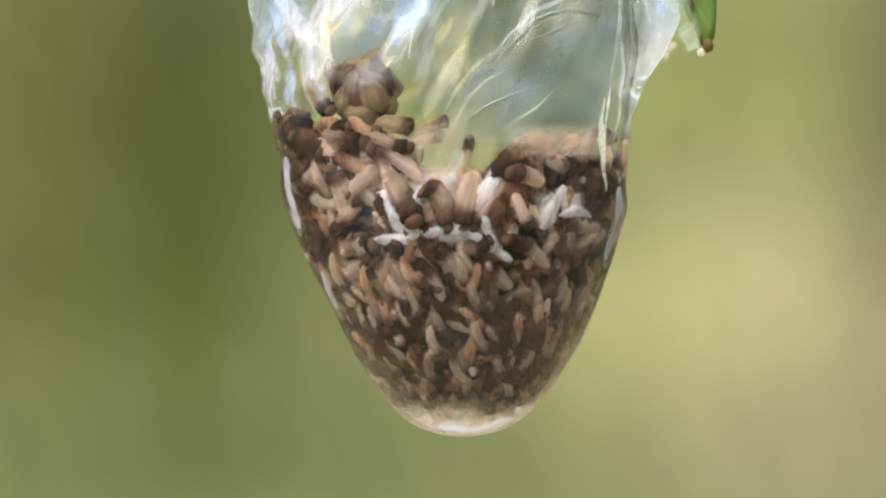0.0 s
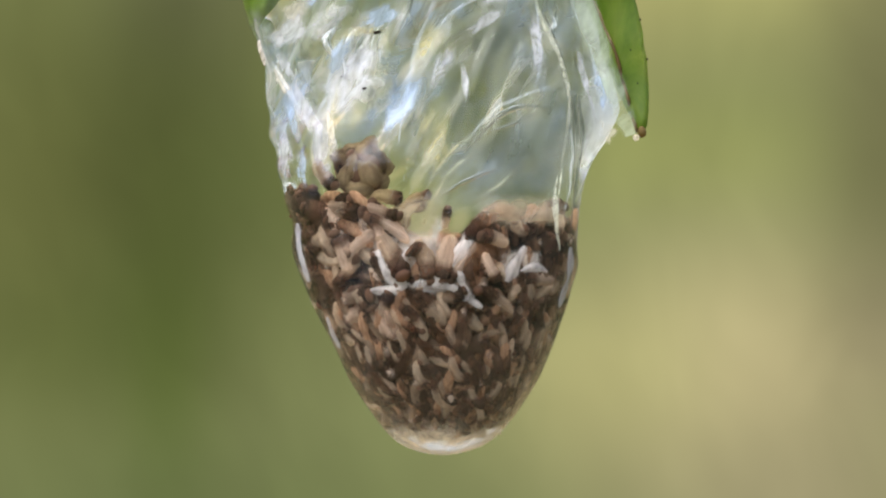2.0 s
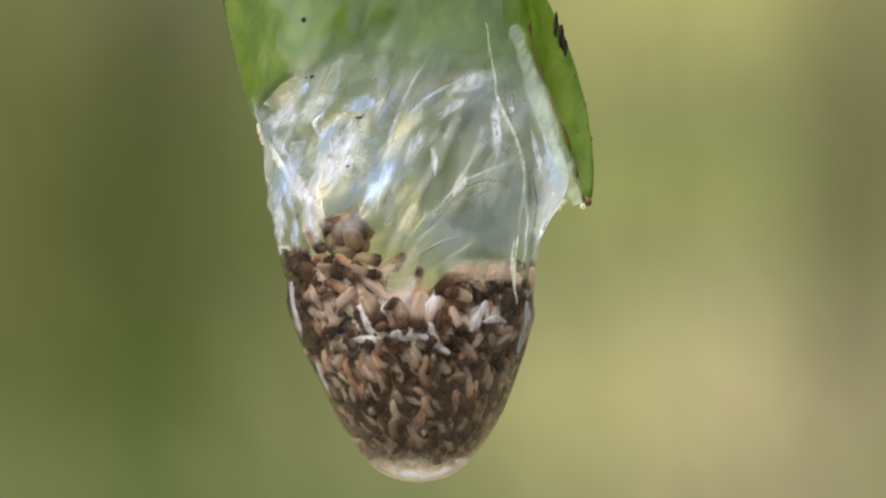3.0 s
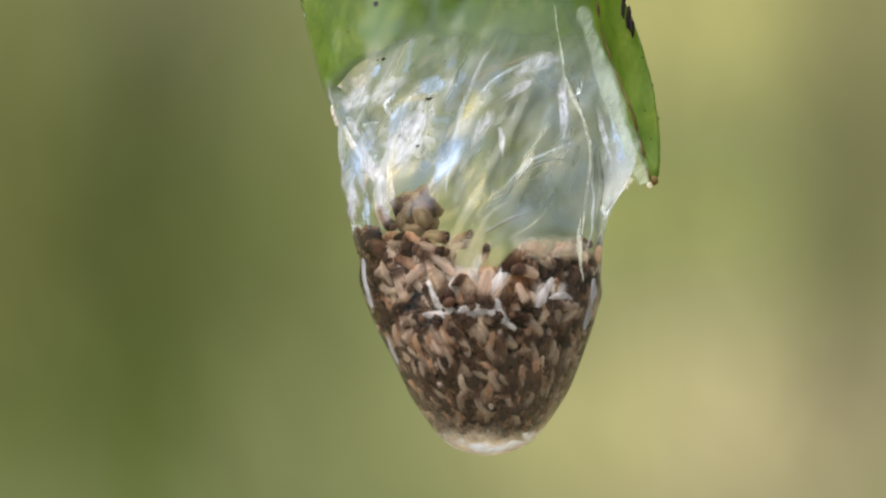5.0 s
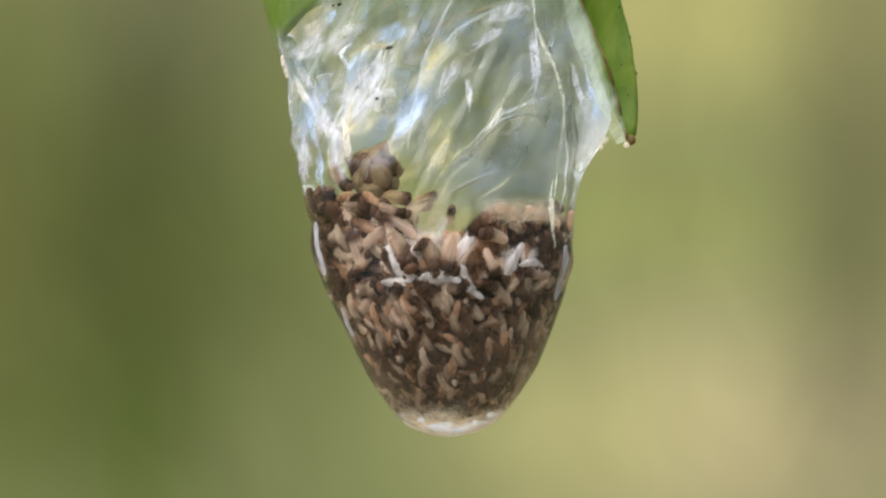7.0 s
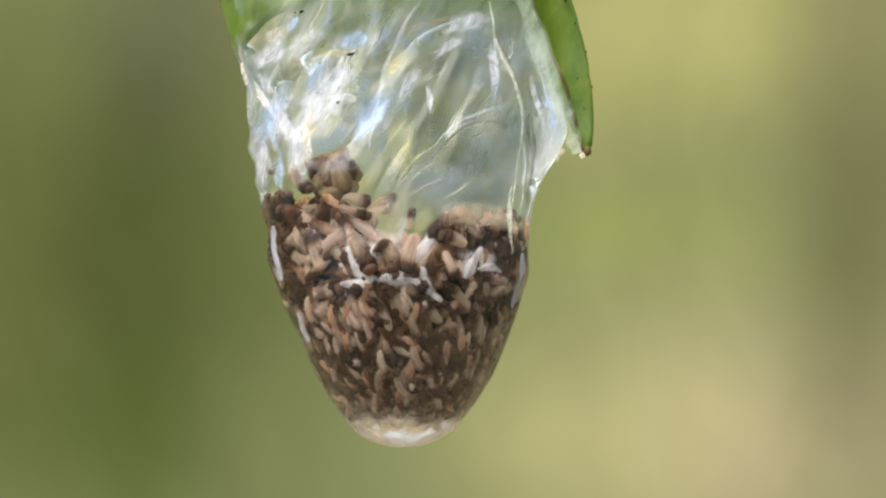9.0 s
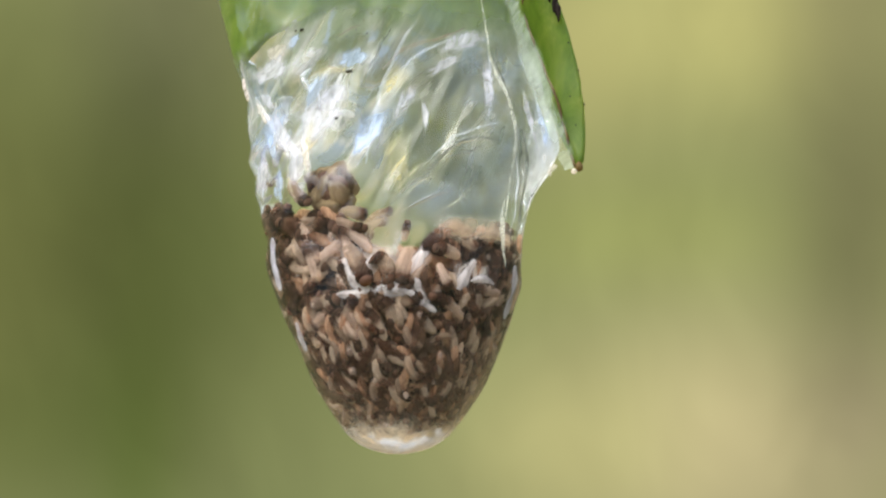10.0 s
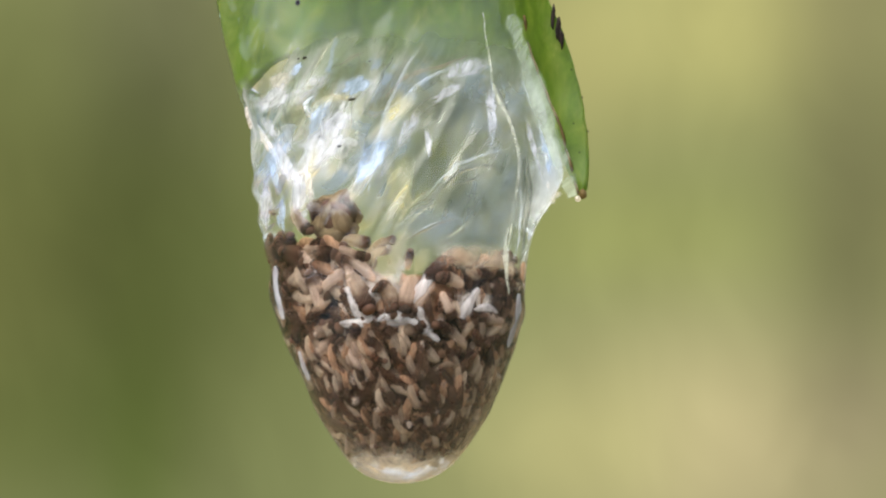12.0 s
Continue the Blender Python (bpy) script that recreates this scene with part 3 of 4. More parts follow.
def larva_poses(count, a0, a1, deep0, deep1, tight, seed, tries=9000):
    """Places for grubs in one layer under the skin; neighbours lie side by side, as they were packed."""
    rnd = random.Random(seed)
    out = []
    for _ in range(tries):
        if len(out) >= count:
            break
        z = rnd.uniform(-11.3, 7.4)
        p = skin(z, radians(rnd.uniform(a0, a1)), False)
        if not has_larvae(p.x, z):
            continue
        inward = -Vector((p.x - 0.4, p.y, 0)).normalized()
        inward.z = max(0.0, (-6 - z) * 0.13)
        inward.normalize()
        p = p + inward * rnd.uniform(deep0, deep1)
        if p.z < -10.9 + 0.05 * (p.x - 0.5) ** 2 + 0.3 * max(0, p.y + 4.0):
            continue
        if p.y < 0 and deep1 < 2.2 and in_hollow(p.x, z):
            continue
        if p.y < 0 and deep1 < 1.4 and any(math.hypot(p.x - qx, z - qz) < 0.85 for qx, qz in PLACED):
            continue
        size = rnd.uniform(0.85, 1.15) * table([(-12, 0.9), (-6, 1.0), (-2, 1.15), (0.5, 1.4), (6, 1.45)], z, 1)
        side = Vector((0, 0, 1)).cross(inward).normalized()
        # the packing turns slowly; most heads point into the heap and the tails show
        flow = 1.5 * noise.noise(Vector((p.x * 0.2, p.y * 0.2, z * 0.2 + 2.5))) + 0.9 * noise.noise(Vector((p.x * 0.5, p.y * 0.5, z * 0.5)))
        lean = (0.6 if rnd.random() < 0.75 else -0.5) + (0.6 if z < -3 else 1.4) * flow + rnd.gauss(0, 0.2)
        along = Vector((0, 0, 1)) * math.cos(lean) + side * math.sin(lean)
        if rnd.random() < 0.7:
            axis = (-along + inward * rnd.uniform(0.25, 0.8)).normalized()
        else:
            axis = (along - inward * rnd.uniform(0.0, 0.5)).normalized()
        kind = rnd.randrange(5)
        bow_way = axis.cross(inward).normalized()
        m = Matrix((bow_way, axis.cross(bow_way), axis)).transposed().to_4x4() @ Matrix.Rotation(rnd.gauss(0, 0.5), 4, "Z")
        bend, length, fat = KINDS[kind]
        bow = length / bend
        ends = [Vector((bow * (1 - math.cos(w)), 0, bow * math.sin(w))) for w in (-bend / 2, 0, bend / 2)]
        if not all(inside(p + m.to_3x3() @ q * size, fat * size + 0.22) for q in ends):
            continue
        if not all(has_larvae(q.x, q.z - (0.8 if q.x < -3 else 0.6)) for q in (p + m.to_3x3() @ q * size for q in (ends[0], ends[2]))):
            continue
        crowd = False
        for q in out:
            d = p - q[0]
            if d.length > 2.6:
                continue
            along = d.dot(q[3])
            across = (d - q[3] * along).length
            if (along / 1.6) ** 2 + (across / tight) ** 2 < size * size:
                crowd = True
                break
        if crowd:
            continue
        flank = p.x < -1.5 and -4.5 < z < 3.8
        rosy, pale = (0.7, 1.0) if -4.8 < p.x < 0.6 and z > -1.0 else (0.1, 0.3) if p.x < -5.8 and z > -4.5 else (0.6, 0.9) if flank else (0.0, 0.85 if z < -9.0 else 0.6)
        skin_of = 3 if rnd.random() < rosy else 1 if rnd.random() < pale else 0
        out.append((p, m @ Matrix.Scale(size, 4), kind + 6 * skin_of, axis))
    return out


# larger grubs that stand apart: head x and z, tail x and z, half thickness
HOLLOW = [
    (-1.60, -1.11, -3.03, 1.49, 0.58), (-3.50, -0.08, -2.40, -1.53, 0.38), (-1.16, 0.63, -0.34, 0.06, 0.50), (-0.05, -1.27, -0.88, 1.08, 0.54), (0.46, -1.33, 0.97, 1.20, 0.58),
    (0.94, -1.25, 2.31, 0.78, 0.35), (-2.08, 2.17, -3.80, 2.81, 0.38), (2.81, 1.27, 4.27, 0.74, 0.42), (1.80, -2.12, 0.52, -2.51, 0.42), (2.68, -1.77, 4.59, -3.17, 0.38),
    (5.30, -1.24, 7.15, -1.61, 0.42), (-0.66, -2.16, 0.40, -3.68, 0.46), (-2.32, -2.12, -2.91, -3.45, 0.46), (0.86, 2.72, 0.63, 1.56, 0.27), (3.56, -1.34, 2.80, 0.12, 0.35), (4.31, -1.88, 3.73, -0.42, 0.31),
]
SHELF = [
    (5.18, 1.50, 6.36, 2.42, 0.46), (6.62, -0.18, 6.89, 1.39, 0.50), (5.86, 1.22, 4.44, 1.71, 0.46), (7.05, 0.95, 7.59, 2.07, 0.35), (3.70, 1.44, 2.60, 0.86, 0.38),
    (7.44, -1.27, 6.72, -2.39, 0.35), (5.98, -2.77, 7.64, -2.19, 0.38), (1.57, -3.22, 2.69, -4.30, 0.38), (4.89, -3.90, 3.77, -2.81, 0.38),
]
FLANK = [
    (-4.25, 0.17, -5.82, 1.13, 0.65), (-5.30, 1.29, -4.58, -0.98, 0.62), (-3.50, -3.02, -4.41, -1.94, 0.54), (-3.46, -1.96, -5.0, -2.35, 0.54), (-3.83, 1.14, -3.31, 2.63, 0.46),
    (-7.84, 3.61, -7.10, 2.33, 0.50), (-5.85, 2.35, -6.97, 3.04, 0.54), (-7.08, 0.26, -6.26, 1.27, 0.50), (-4.16, 2.43, -6.01, 2.83, 0.54), (-5.67, 3.88, -6.75, 5.43, 0.42),
    (-7.49, 1.77, -6.61, 0.67, 0.46), (-6.75, -0.99, -6.16, -2.26, 0.46), (-6.51, -3.00, -6.00, -1.53, 0.46), (-5.02, -3.89, -3.95, -2.96, 0.46), (-5.55, -4.45, -4.44, -5.16, 0.38),
    (-7.41, 2.88, -6.27, 1.79, 0.46),
]
# faint grubs farther back, beside the ball
FAINT = [(-1.78, 3.29, -3.53, 3.56, 0.42), (-0.41, 2.99, -2.32, 2.54, 0.38), (-1.27, 1.89, -2.98, 2.53, 0.42), (-0.12, 3.59, -1.59, 3.00, 0.31)]
# pale tails that reach into the bare end of the drop
CAP = [(-2.7, -9.0, -2.9, -10.5, 0.30), (-1.7, -9.7, -1.4, -11.0, 0.30), (-0.3, -10.0, -0.7, -11.3, 0.30), (1.0, -10.1, 1.4, -11.2, 0.30), (2.2, -9.7, 2.5, -10.9, 0.30), (3.2, -9.1, 3.6, -10.2, 0.28)]
PLACED = [((a + c) / 2, (b + d) / 2) for a, b, c, d, _ in HOLLOW + SHELF + FLANK]


def placed_poses(rows, skins, deep, seed):
    """The grubs of a list above, their heads nearer the skin than their tails."""
    rnd = random.Random(seed)
    out = []
    for hx, hz, tx, tz, fat in rows:
        kind = rnd.choice((3, 5, 5))
        head = Vector((hx, front_at(hx, hz, False).y + deep + rnd.uniform(0.0, 0.25), hz))
        tail = Vector((tx, front_at(tx, tz, False).y + deep + rnd.uniform(0.2, 0.7), tz))
        axis = head - tail
        m = axis.to_track_quat("Z", "Y").to_matrix().to_4x4() @ Matrix.Rotation(rnd.uniform(0, 6.28), 4, "Z")
        thick = fat / KINDS[kind][2]
        out.append(((head + tail) / 2, m @ Matrix.Diagonal((thick, thick, axis.length / KINDS[kind][1] * 1.05, 1)), rnd.choice(skins) * 6 + kind, axis.normalized()))
    return out


def ball_poses():
    """Thick olive grubs wrapped round a ball, each bent along its surface."""
    rnd = random.Random(33)
    centre = Vector((-4.05, -3.9, 5.05))
    out = []
    for i in range(17):
        up = 1 - 2 * (i + 0.5) / 17
        a = i * 2.399
        d = Vector((math.cos(a) * math.sqrt(1 - up * up), math.sin(a) * math.sqrt(1 - up * up), up))
        way = d.cross(Vector((rnd.gauss(0, 1), rnd.gauss(0, 1), rnd.gauss(0, 1)))).normalized()
        m = Matrix((-d, way.cross(-d), way)).transposed().to_4x4()
        p = centre + Vector((d.x * 1.25, d.y * 1.1, d.z * 1.4)) * rnd.uniform(0.9, 1.05)
        thick = rnd.uniform(1.7, 2.3)
        out.append((p, m @ Matrix.Diagonal((thick, thick, rnd.uniform(0.85, 1.05), 1)), 12 + rnd.choice((0, 2, 2)), way))
    return out


def build_larvae(parent):
    shapes = []
    for (bend, length, fat), look_of in [(k, skin_of) for skin_of in SKINS for k in KINDS]:
        bm, tip, way = larva_body(bend, length, fat)
        body = bpy.data.meshes.new("larva")
        for f in bm.faces:
            f.smooth = True
        bm.to_mesh(body)
        bm.free()
        body.materials.append(look_of)
        hm = head_mesh(tip, way, fat)
        head = bpy.data.meshes.new("head")
        for f in hm.faces:
            f.smooth = True
        hm.to_mesh(head)
        hm.free()
        head.materials.append(HEAD)
        shapes.append((body, head))
    apart = ball_poses() + placed_poses(HOLLOW, (1, 1, 3), 0.45, 4) + placed_poses(FAINT, (2,), 1.4, 3) + placed_poses(CAP, (3,), 0.5, 8) + placed_poses(SHELF, (0, 1, 1), 0.7, 7) + placed_poses([g for g in FLANK if g[0] > -5.8], (1, 3, 3), 0.75, 11) + placed_poses([g for g in FLANK if g[0] <= -5.8], (0, 0, 1), 0.75, 12)
    outer = apart + larva_poses(230, -180, 0, 0.40, 0.90, 0.34, 5, 30000) + larva_poses(160, -180, 0, 0.95, 1.3, 0.42, 6, 20000)
    for p, m, k, _ in outer[:300]:
        g = new("larva", shapes[k][0])
        g.parent = parent
        g.matrix_basis = Matrix.Translation(p * MM) @ m
        if k // 6 != 2 or k % 6 in (0, 2):
            h = new("head", shapes[k][1])
            h.parent = g
    # the rest of the heap, behind and within
    bm = bmesh.new()
    rest = larva_poses(200, -180, 0, 0.6, 1.2, 0.36, 14, 20000) + larva_poses(260, -180, 0, 1.5, 2.1, 0.5, 8) + larva_poses(260, -180, 0, 2.3, 3.2, 0.5, 10) + larva_poses(260, 0, 180, 0.8, 2.2, 0.5, 9)
    for p, m, k, _ in rest:
        mat = Matrix.Translation(p * MM) @ m
        for i, me in enumerate(shapes[k]):
            before, faces = len(bm.verts), len(bm.faces)
            bm.from_mesh(me)
            bm.verts.ensure_lookup_table()
            bm.faces.ensure_lookup_table()
            for v in bm.verts[before:]:
                v.co = mat @ v.co
            for f in bm.faces[faces:]:
                f.material_index = 2 if i else int(k >= 6)
    pack = link("larva_heap", bm, (*HEAPS, HEAD), parent, "packed brown grubs within the heap")
    pack["kind"] = "stuff"


def build_scraps(parent):
    """Shreds of cast skin and silk between the outer grubs: small bent flakes, too many to tell apart."""
    rnd = random.Random(52)
    for name, mat, label, count in (("skin_shreds", FLAKE, "pinkish shreds of cast skin among the grubs", 70), ("dark_shreds", HEAD, "dark brown crumbs among the grubs", 60)):
        bm = bmesh.new()
        done = 0
        while done < count:
            z = rnd.uniform(-11.6, 3.0)
            p = skin(z, radians(rnd.uniform(-175, -5)), False)
            if not has_larvae(p.x, z + 0.5) or (p.x > -1 and rnd.random() < 0.35):
                continue
            p += Vector((-(p.x - 0.4), -p.y, max(0, -6 - z) * 0.9)).normalized() * rnd.uniform(0.3, 0.7)
            size = rnd.uniform(0.10, 0.34) * (1.0 if mat is FLAKE else 0.6)
            turn = Euler((rnd.uniform(-0.7, 0.7), rnd.uniform(0, 6.28), rnd.uniform(-0.7, 0.7))).to_matrix()
            rows = []
            for a in (-1, -0.33, 0.33, 1):
                rows.append([(p + turn @ (Vector((a * rnd.uniform(0.7, 1.3) * (1 - 0.5 * b * b), 0.5 * (a * a + b * b) - 0.3, b * rnd.uniform(1.2, 1.8))) * size)) * MM for b in (-1, -0.33, 0.33, 1)])
            grid(bm, rows)
            done += 1
        tagged(link(name, bm, mat, parent, label), kind="stuff")


def build_strands(parent):
    # white silk in the hollow of the heap, and thin tan skins over its upper edge
    silk = "white silk web in the hollow of the heap"
    skin_label = "thin tan cast skin over the heap"
    # name, material, label, middle (x, z), half sizes, turn (degrees), depth, arms (degrees, reach)
    sheets = [
        ("silk_sheet", LINING, "thin pinkish white silk lining the hollow of the heap", -1.3, -0.2, 3.2, 1.9, 0, 0.8, ()),
        ("silk_web", SILK, silk, -0.6, -1.3, 2.6, 0.9, 0, 0.8, ()),
        ("silk_web", SILK, silk, 1.5, 0.2, 0.5, 1.5, -32, 0.62, ()),
        ("silk_web", CREAM, silk, 4.9, -0.4, 1.3, 1.0, 10, 0.7, ()),
        ("cast_skin", CAST, skin_label, 5.4, 2.5, 3.6, 1.1, 0, 0.5, ()),
        ("cast_skin", CAST, skin_label, -0.6, 2.3, 2.2, 1.2, 10, 0.9, ((150, 1.5), (60, 1.4))),
    ]
    white, bluish, cream, yellow, grey = "white patch of cloud and painted sky glint on the jelly", "bluish patch painted for reflected sky on the jelly", "cream patch in the jelly", "yellow stain in the jelly", "grey-green shade painted for a fold in the jelly"
    # patches at the skin, cloud and stain, painted sky glint and fold shade: material, label, middle (x, z), half
    # sizes, turn
    pale = [
        (BLUE, bluish, -1.9, 8.7, 1.9, 0.9, 62), (GLINT_CLOUD, white, -6.4, 6.2, 0.9, 1.9, 8), (BLUE, bluish, -7.7, 5.3, 0.45, 1.3, 5), (BLUE, bluish, -2.95, 14.02, 1.18, 0.71, 20), (BLUE, bluish, -7.02, 15.25, 0.71, 0.35, 60), (BLUE, bluish, 10.13, 9.58, 0.47, 1.80, 18),
        (BLUE, bluish, -5.44, 11.75, 0.55, 1.57, -25), (GLINT_CLOUD, white, 0.18, 1.55, 0.4, 0.9, -20), (GLINT_CLOUD, white, -7.58, 8.67, 2.35, 0.71, -58), (GLINT_CLOUD, white, -5.20, 9.86, 2.35, 1.49, 40),
        (GLINT_CLOUD, white, -8.6, 13.3, 1.5, 0.9, 30), (GLINT_CLOUD, white, -6.2, 13.7, 1.6, 0.9, 40), (GLINT_CLOUD, white, 1.88, 10.03, 0.27, 1.18, 5), (GLINT_CLOUD, white, 4.23, 15.43, 1.96, 0.86, 25), (GLINT_CLOUD, white, -8.83, 6.02, 0.67, 1.88, 5), (GLINT_CLOUD, white, -8.77, 11.28, 1.18, 0.39, -55), (GLINT_CLOUD, white, -3.94, 11.40, 1.57, 0.86, 30),
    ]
    # the three lowest cream patches paint a bright crescent at the drop's end
    tinted = [
        (CREAM, cream, -8.12, 14.53, 1.18, 0.78, 30), (CREAM, cream, -0.3, -10.95, 2.6, 0.75, -4), (CREAM, cream, -1.5, -11.35, 1.5, 0.35, -28), (CREAM, cream, 1.6, -11.2, 1.3, 0.4, 24), (CREAM, cream, -9.04, 10.41, 1.10, 0.35, -58), (CREAM, cream, 10.53, 7.39, 0.67, 0.78, 0), (STAIN, yellow, 0.07, 6.97, 0.94, 2.43, 5),
        (STAIN, yellow, -5.75, 8.15, 0.31, 2.04, -8), (STAIN, yellow, -0.23, 12.45, 0.55, 1.76, -25), (STAIN, yellow, -4.35, 13.10, 1.57, 0.39, 10), (STAIN, yellow, 1.47, 1.95, 1.18, 0.63, 60),
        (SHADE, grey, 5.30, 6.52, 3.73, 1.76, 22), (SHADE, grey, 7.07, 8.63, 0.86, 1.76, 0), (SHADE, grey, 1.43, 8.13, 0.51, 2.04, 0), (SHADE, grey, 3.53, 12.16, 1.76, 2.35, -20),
    ]
    wisps = [
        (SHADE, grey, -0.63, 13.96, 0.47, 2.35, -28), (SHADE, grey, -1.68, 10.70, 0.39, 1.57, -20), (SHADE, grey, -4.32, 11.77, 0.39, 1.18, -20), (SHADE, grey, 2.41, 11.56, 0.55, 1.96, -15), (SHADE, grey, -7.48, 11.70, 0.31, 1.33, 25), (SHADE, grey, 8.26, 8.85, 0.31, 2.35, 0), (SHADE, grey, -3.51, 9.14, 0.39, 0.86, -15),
        (GLINT_CLOUD, white, 0.55, 10.94, 0.55, 1.96, -25), (GLINT_CLOUD, white, 6.16, 12.22, 0.47, 1.96, 0), (GLINT_CLOUD, white, 3.13, 13.67, 1.57, 0.39, 35), (BLUE, bluish, -8.30, 8.09, 0.31, 1.96, 20), (GLINT_CLOUD, white, 9.00, 10.39, 0.31, 2.35, 15), (CREAM, cream, -5.87, 7.02, 0.31, 1.57, 10),
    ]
    sheets += [("painted_patch", mat, label, x, z, rx, rz, turn, -0.04, ()) for mat, label, x, z, rx, rz, turn in pale + tinted + wisps]
    for name, mat, label, cx, cz, rx, rz, turn, deep, arms in sheets:
        ct, st = math.cos(radians(turn)), math.sin(radians(turn))
        bm = bmesh.new()
        uv = bm.loops.layers.uv.new("UVMap")
        rows, far = [], {}
        for k in range(13):
            t = 0.02 + 0.98 * k / 12
            row = []
            for i in range(48):
                a = 2 * math.pi * i / 48
                edge = 1 + 0.45 * noise.noise(Vector((math.cos(a) * 1.6 + cx, math.sin(a) * 1.6, cz))) + 0.2 * noise.noise(Vector((math.cos(a) * 4 + cx, math.sin(a) * 4, cz)))
                for way, reach in arms:
                    off = (a - radians(way) + math.pi) % (2 * math.pi) - math.pi
                    edge += (reach - 0.6) * math.exp(-(off / 0.26) ** 2)
                u, v = rx * t * edge * math.cos(a), rz * t * edge * math.sin(a)
                x, z = cx + u * ct - v * st, cz + u * st + v * ct
                if deep < 0:                                  # lies in the wrinkles of the skin
                    y = front_at(x, z).y + deep
                else:
                    y = front_at(x, z, False).y + deep + 0.30 * noise.noise(Vector((x * 1.1, z * 1.1, 5))) + 0.10 * noise.noise(Vector((x * 3.5, z * 3.5, 1)))
                row.append(Vector((x, y, z)) * MM)
            rows.append(row)
        for k, row in enumerate(grid(bm, rows, True)):
            for v in row:
                for lp in v.link_loops:
                    lp[uv].uv = (k / 12, 0)
        bmesh.ops.recalc_face_normals(bm, faces=bm.faces)
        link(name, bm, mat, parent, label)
    # folds and threads that run down the jelly: half width, then x and z along each
    glassy = [
        (0.15, (6.51, 14.14), (7.29, 12.25), (7.76, 9.98), (8.28, 7.34), (8.13, 3.95)), (0.15, (8.23, 12.27), (8.45, 9.24), (8.66, 6.59), (8.32, 3.58), (8.09, 0.97)),
        (0.16, (1.77, 5.88), (3.60, 7.80), (5.01, 8.59), (6.88, 8.44)), (0.11, (3.24, 7.04), (4.72, 7.64), (6.13, 8.23)), (0.13, (-2.46, 12.01), (-1.68, 13.93), (-0.68, 16.07)),
        (0.12, (-8.43, 12.24), (-7.63, 10.37), (-6.85, 9.25)), (0.14, (7.41, 17.63), (8.19, 16.11), (8.47, 13.81)), (0.13, (0.52, 3.42), (2.17, 4.39), (4.01, 5.18)),
        (0.12, (-0.17, 9.79), (-0.50, 7.52), (-1.12, 5.25)), (0.10, (2.06, 10.60), (1.78, 9.08), (2.04, 7.20)),
    ]
    # milky lines that paint streak highlights along the folds
    milky = [
        (0.08, (6.10, 16.44), (6.30, 12.99), (6.18, 10.70), (5.89, 9.55)), (0.11, (1.58, 6.25), (3.59, 8.36), (5.07, 9.16), (6.94, 9.88)), (0.13, (-1.96, 6.36), (-1.47, 9.38), (-0.97, 12.05), (0.46, 15.52), (1.38, 16.89)),
        (0.11, (-0.60, 12.44), (1.98, 14.79), (4.60, 16.01)), (0.10, (-5.80, 11.36), (-6.30, 9.45), (-6.81, 7.75)), (0.18, (-9.71, 11.64), (-8.54, 9.78), (-7.36, 7.55)),
        (0.10, (8.38, 15.34), (9.36, 12.30), (10.14, 8.90)), (0.10, (7.89, 8.46), (8.19, 5.45), (7.85, 2.45)),
    ]
    coloured = [
        (STRAND, 0.13, (5.56, 19.91), (5.94, 17.21), (6.43, 14.14), (7.48, 11.68), (8.00, 9.22), (7.55, 5.44), (7.33, 2.07)), (STRAND, 0.16, (7.26, 4.68), (7.14, 2.81), (7.43, 0.21)),
        (YELLOW, 0.08, (-0.42, 3.77), (0.48, 5.29), (1.57, 6.44), (3.23, 7.23)), (YELLOW, 0.07, (-0.03, 3.03), (1.04, 4.92), (2.88, 6.09)), (YELLOW, 0.08, (-5.59, 10.42), (-5.91, 8.52), (-6.05, 6.83)),
        (YELLOW, 0.10, (-7.15, 6.80), (-6.96, 5.31), (-6.14, 3.65)), (YELLOW, 0.07, (-5.90, 15.16), (-5.01, 16.72), (-4.10, 17.90)), (YELLOW, 0.06, (2.19, 3.08), (4.03, 4.24), (5.49, 5.77)),
        (TAN, 0.14, (-0.99, 13.19), (0.48, 14.76), (2.72, 15.58), (4.59, 16.59)), (TAN, 0.12, (-4.93, 13.66), (-3.68, 13.04), (-2.41, 13.34)), (TAN, 0.10, (-4.04, 15.40), (-3.30, 16.00), (-2.19, 16.41)),
    ]
    # whitish bands painting light refracted between the heap and the drop's edge
    slivers = [(0.30, (-8.15, 1.9), (-7.95, 0.2), (-7.45, -1.6)), (0.26, (-6.3, -3.7), (-6.05, -4.6), (-5.6, -5.6)), (0.32, (8.15, 0.4), (8.05, -1.2), (7.5, -3.2))]
    threads = [
        (0.42, (-3.3, 0.3), (-2.7, -0.9), (-1.6, -1.55), (-0.3, -1.55)), (0.5, (-1.2, -1.6), (-0.3, -1.50), (0.5, -1.2), (1.2, -0.2), (1.9, 0.9)),
        (0.36, (-3.6, -2.0), (-2.1, -1.9), (-0.6, -1.5)), (0.34, (-0.3, -1.5), (0.9, -1.7), (2.1, -2.5), (2.8, -3.0)), (0.32, (-1.5, -1.6), (-1.8, -0.6), (-1.3, 0.5)),
        (0.45, (4.2, -1.5), (4.7, -0.5), (5.3, 0.5)), (0.28, (2.3, -2.4), (1.7, -1.5), (1.3, -0.6)), (0.3, (5.0, -0.9), (5.9, -0.7), (6.6, -1.0)),
    ]
    creases = [("crease", "glassy crease running down the jelly", w, r, 0.45, CREASE) for r, *w in glassy]
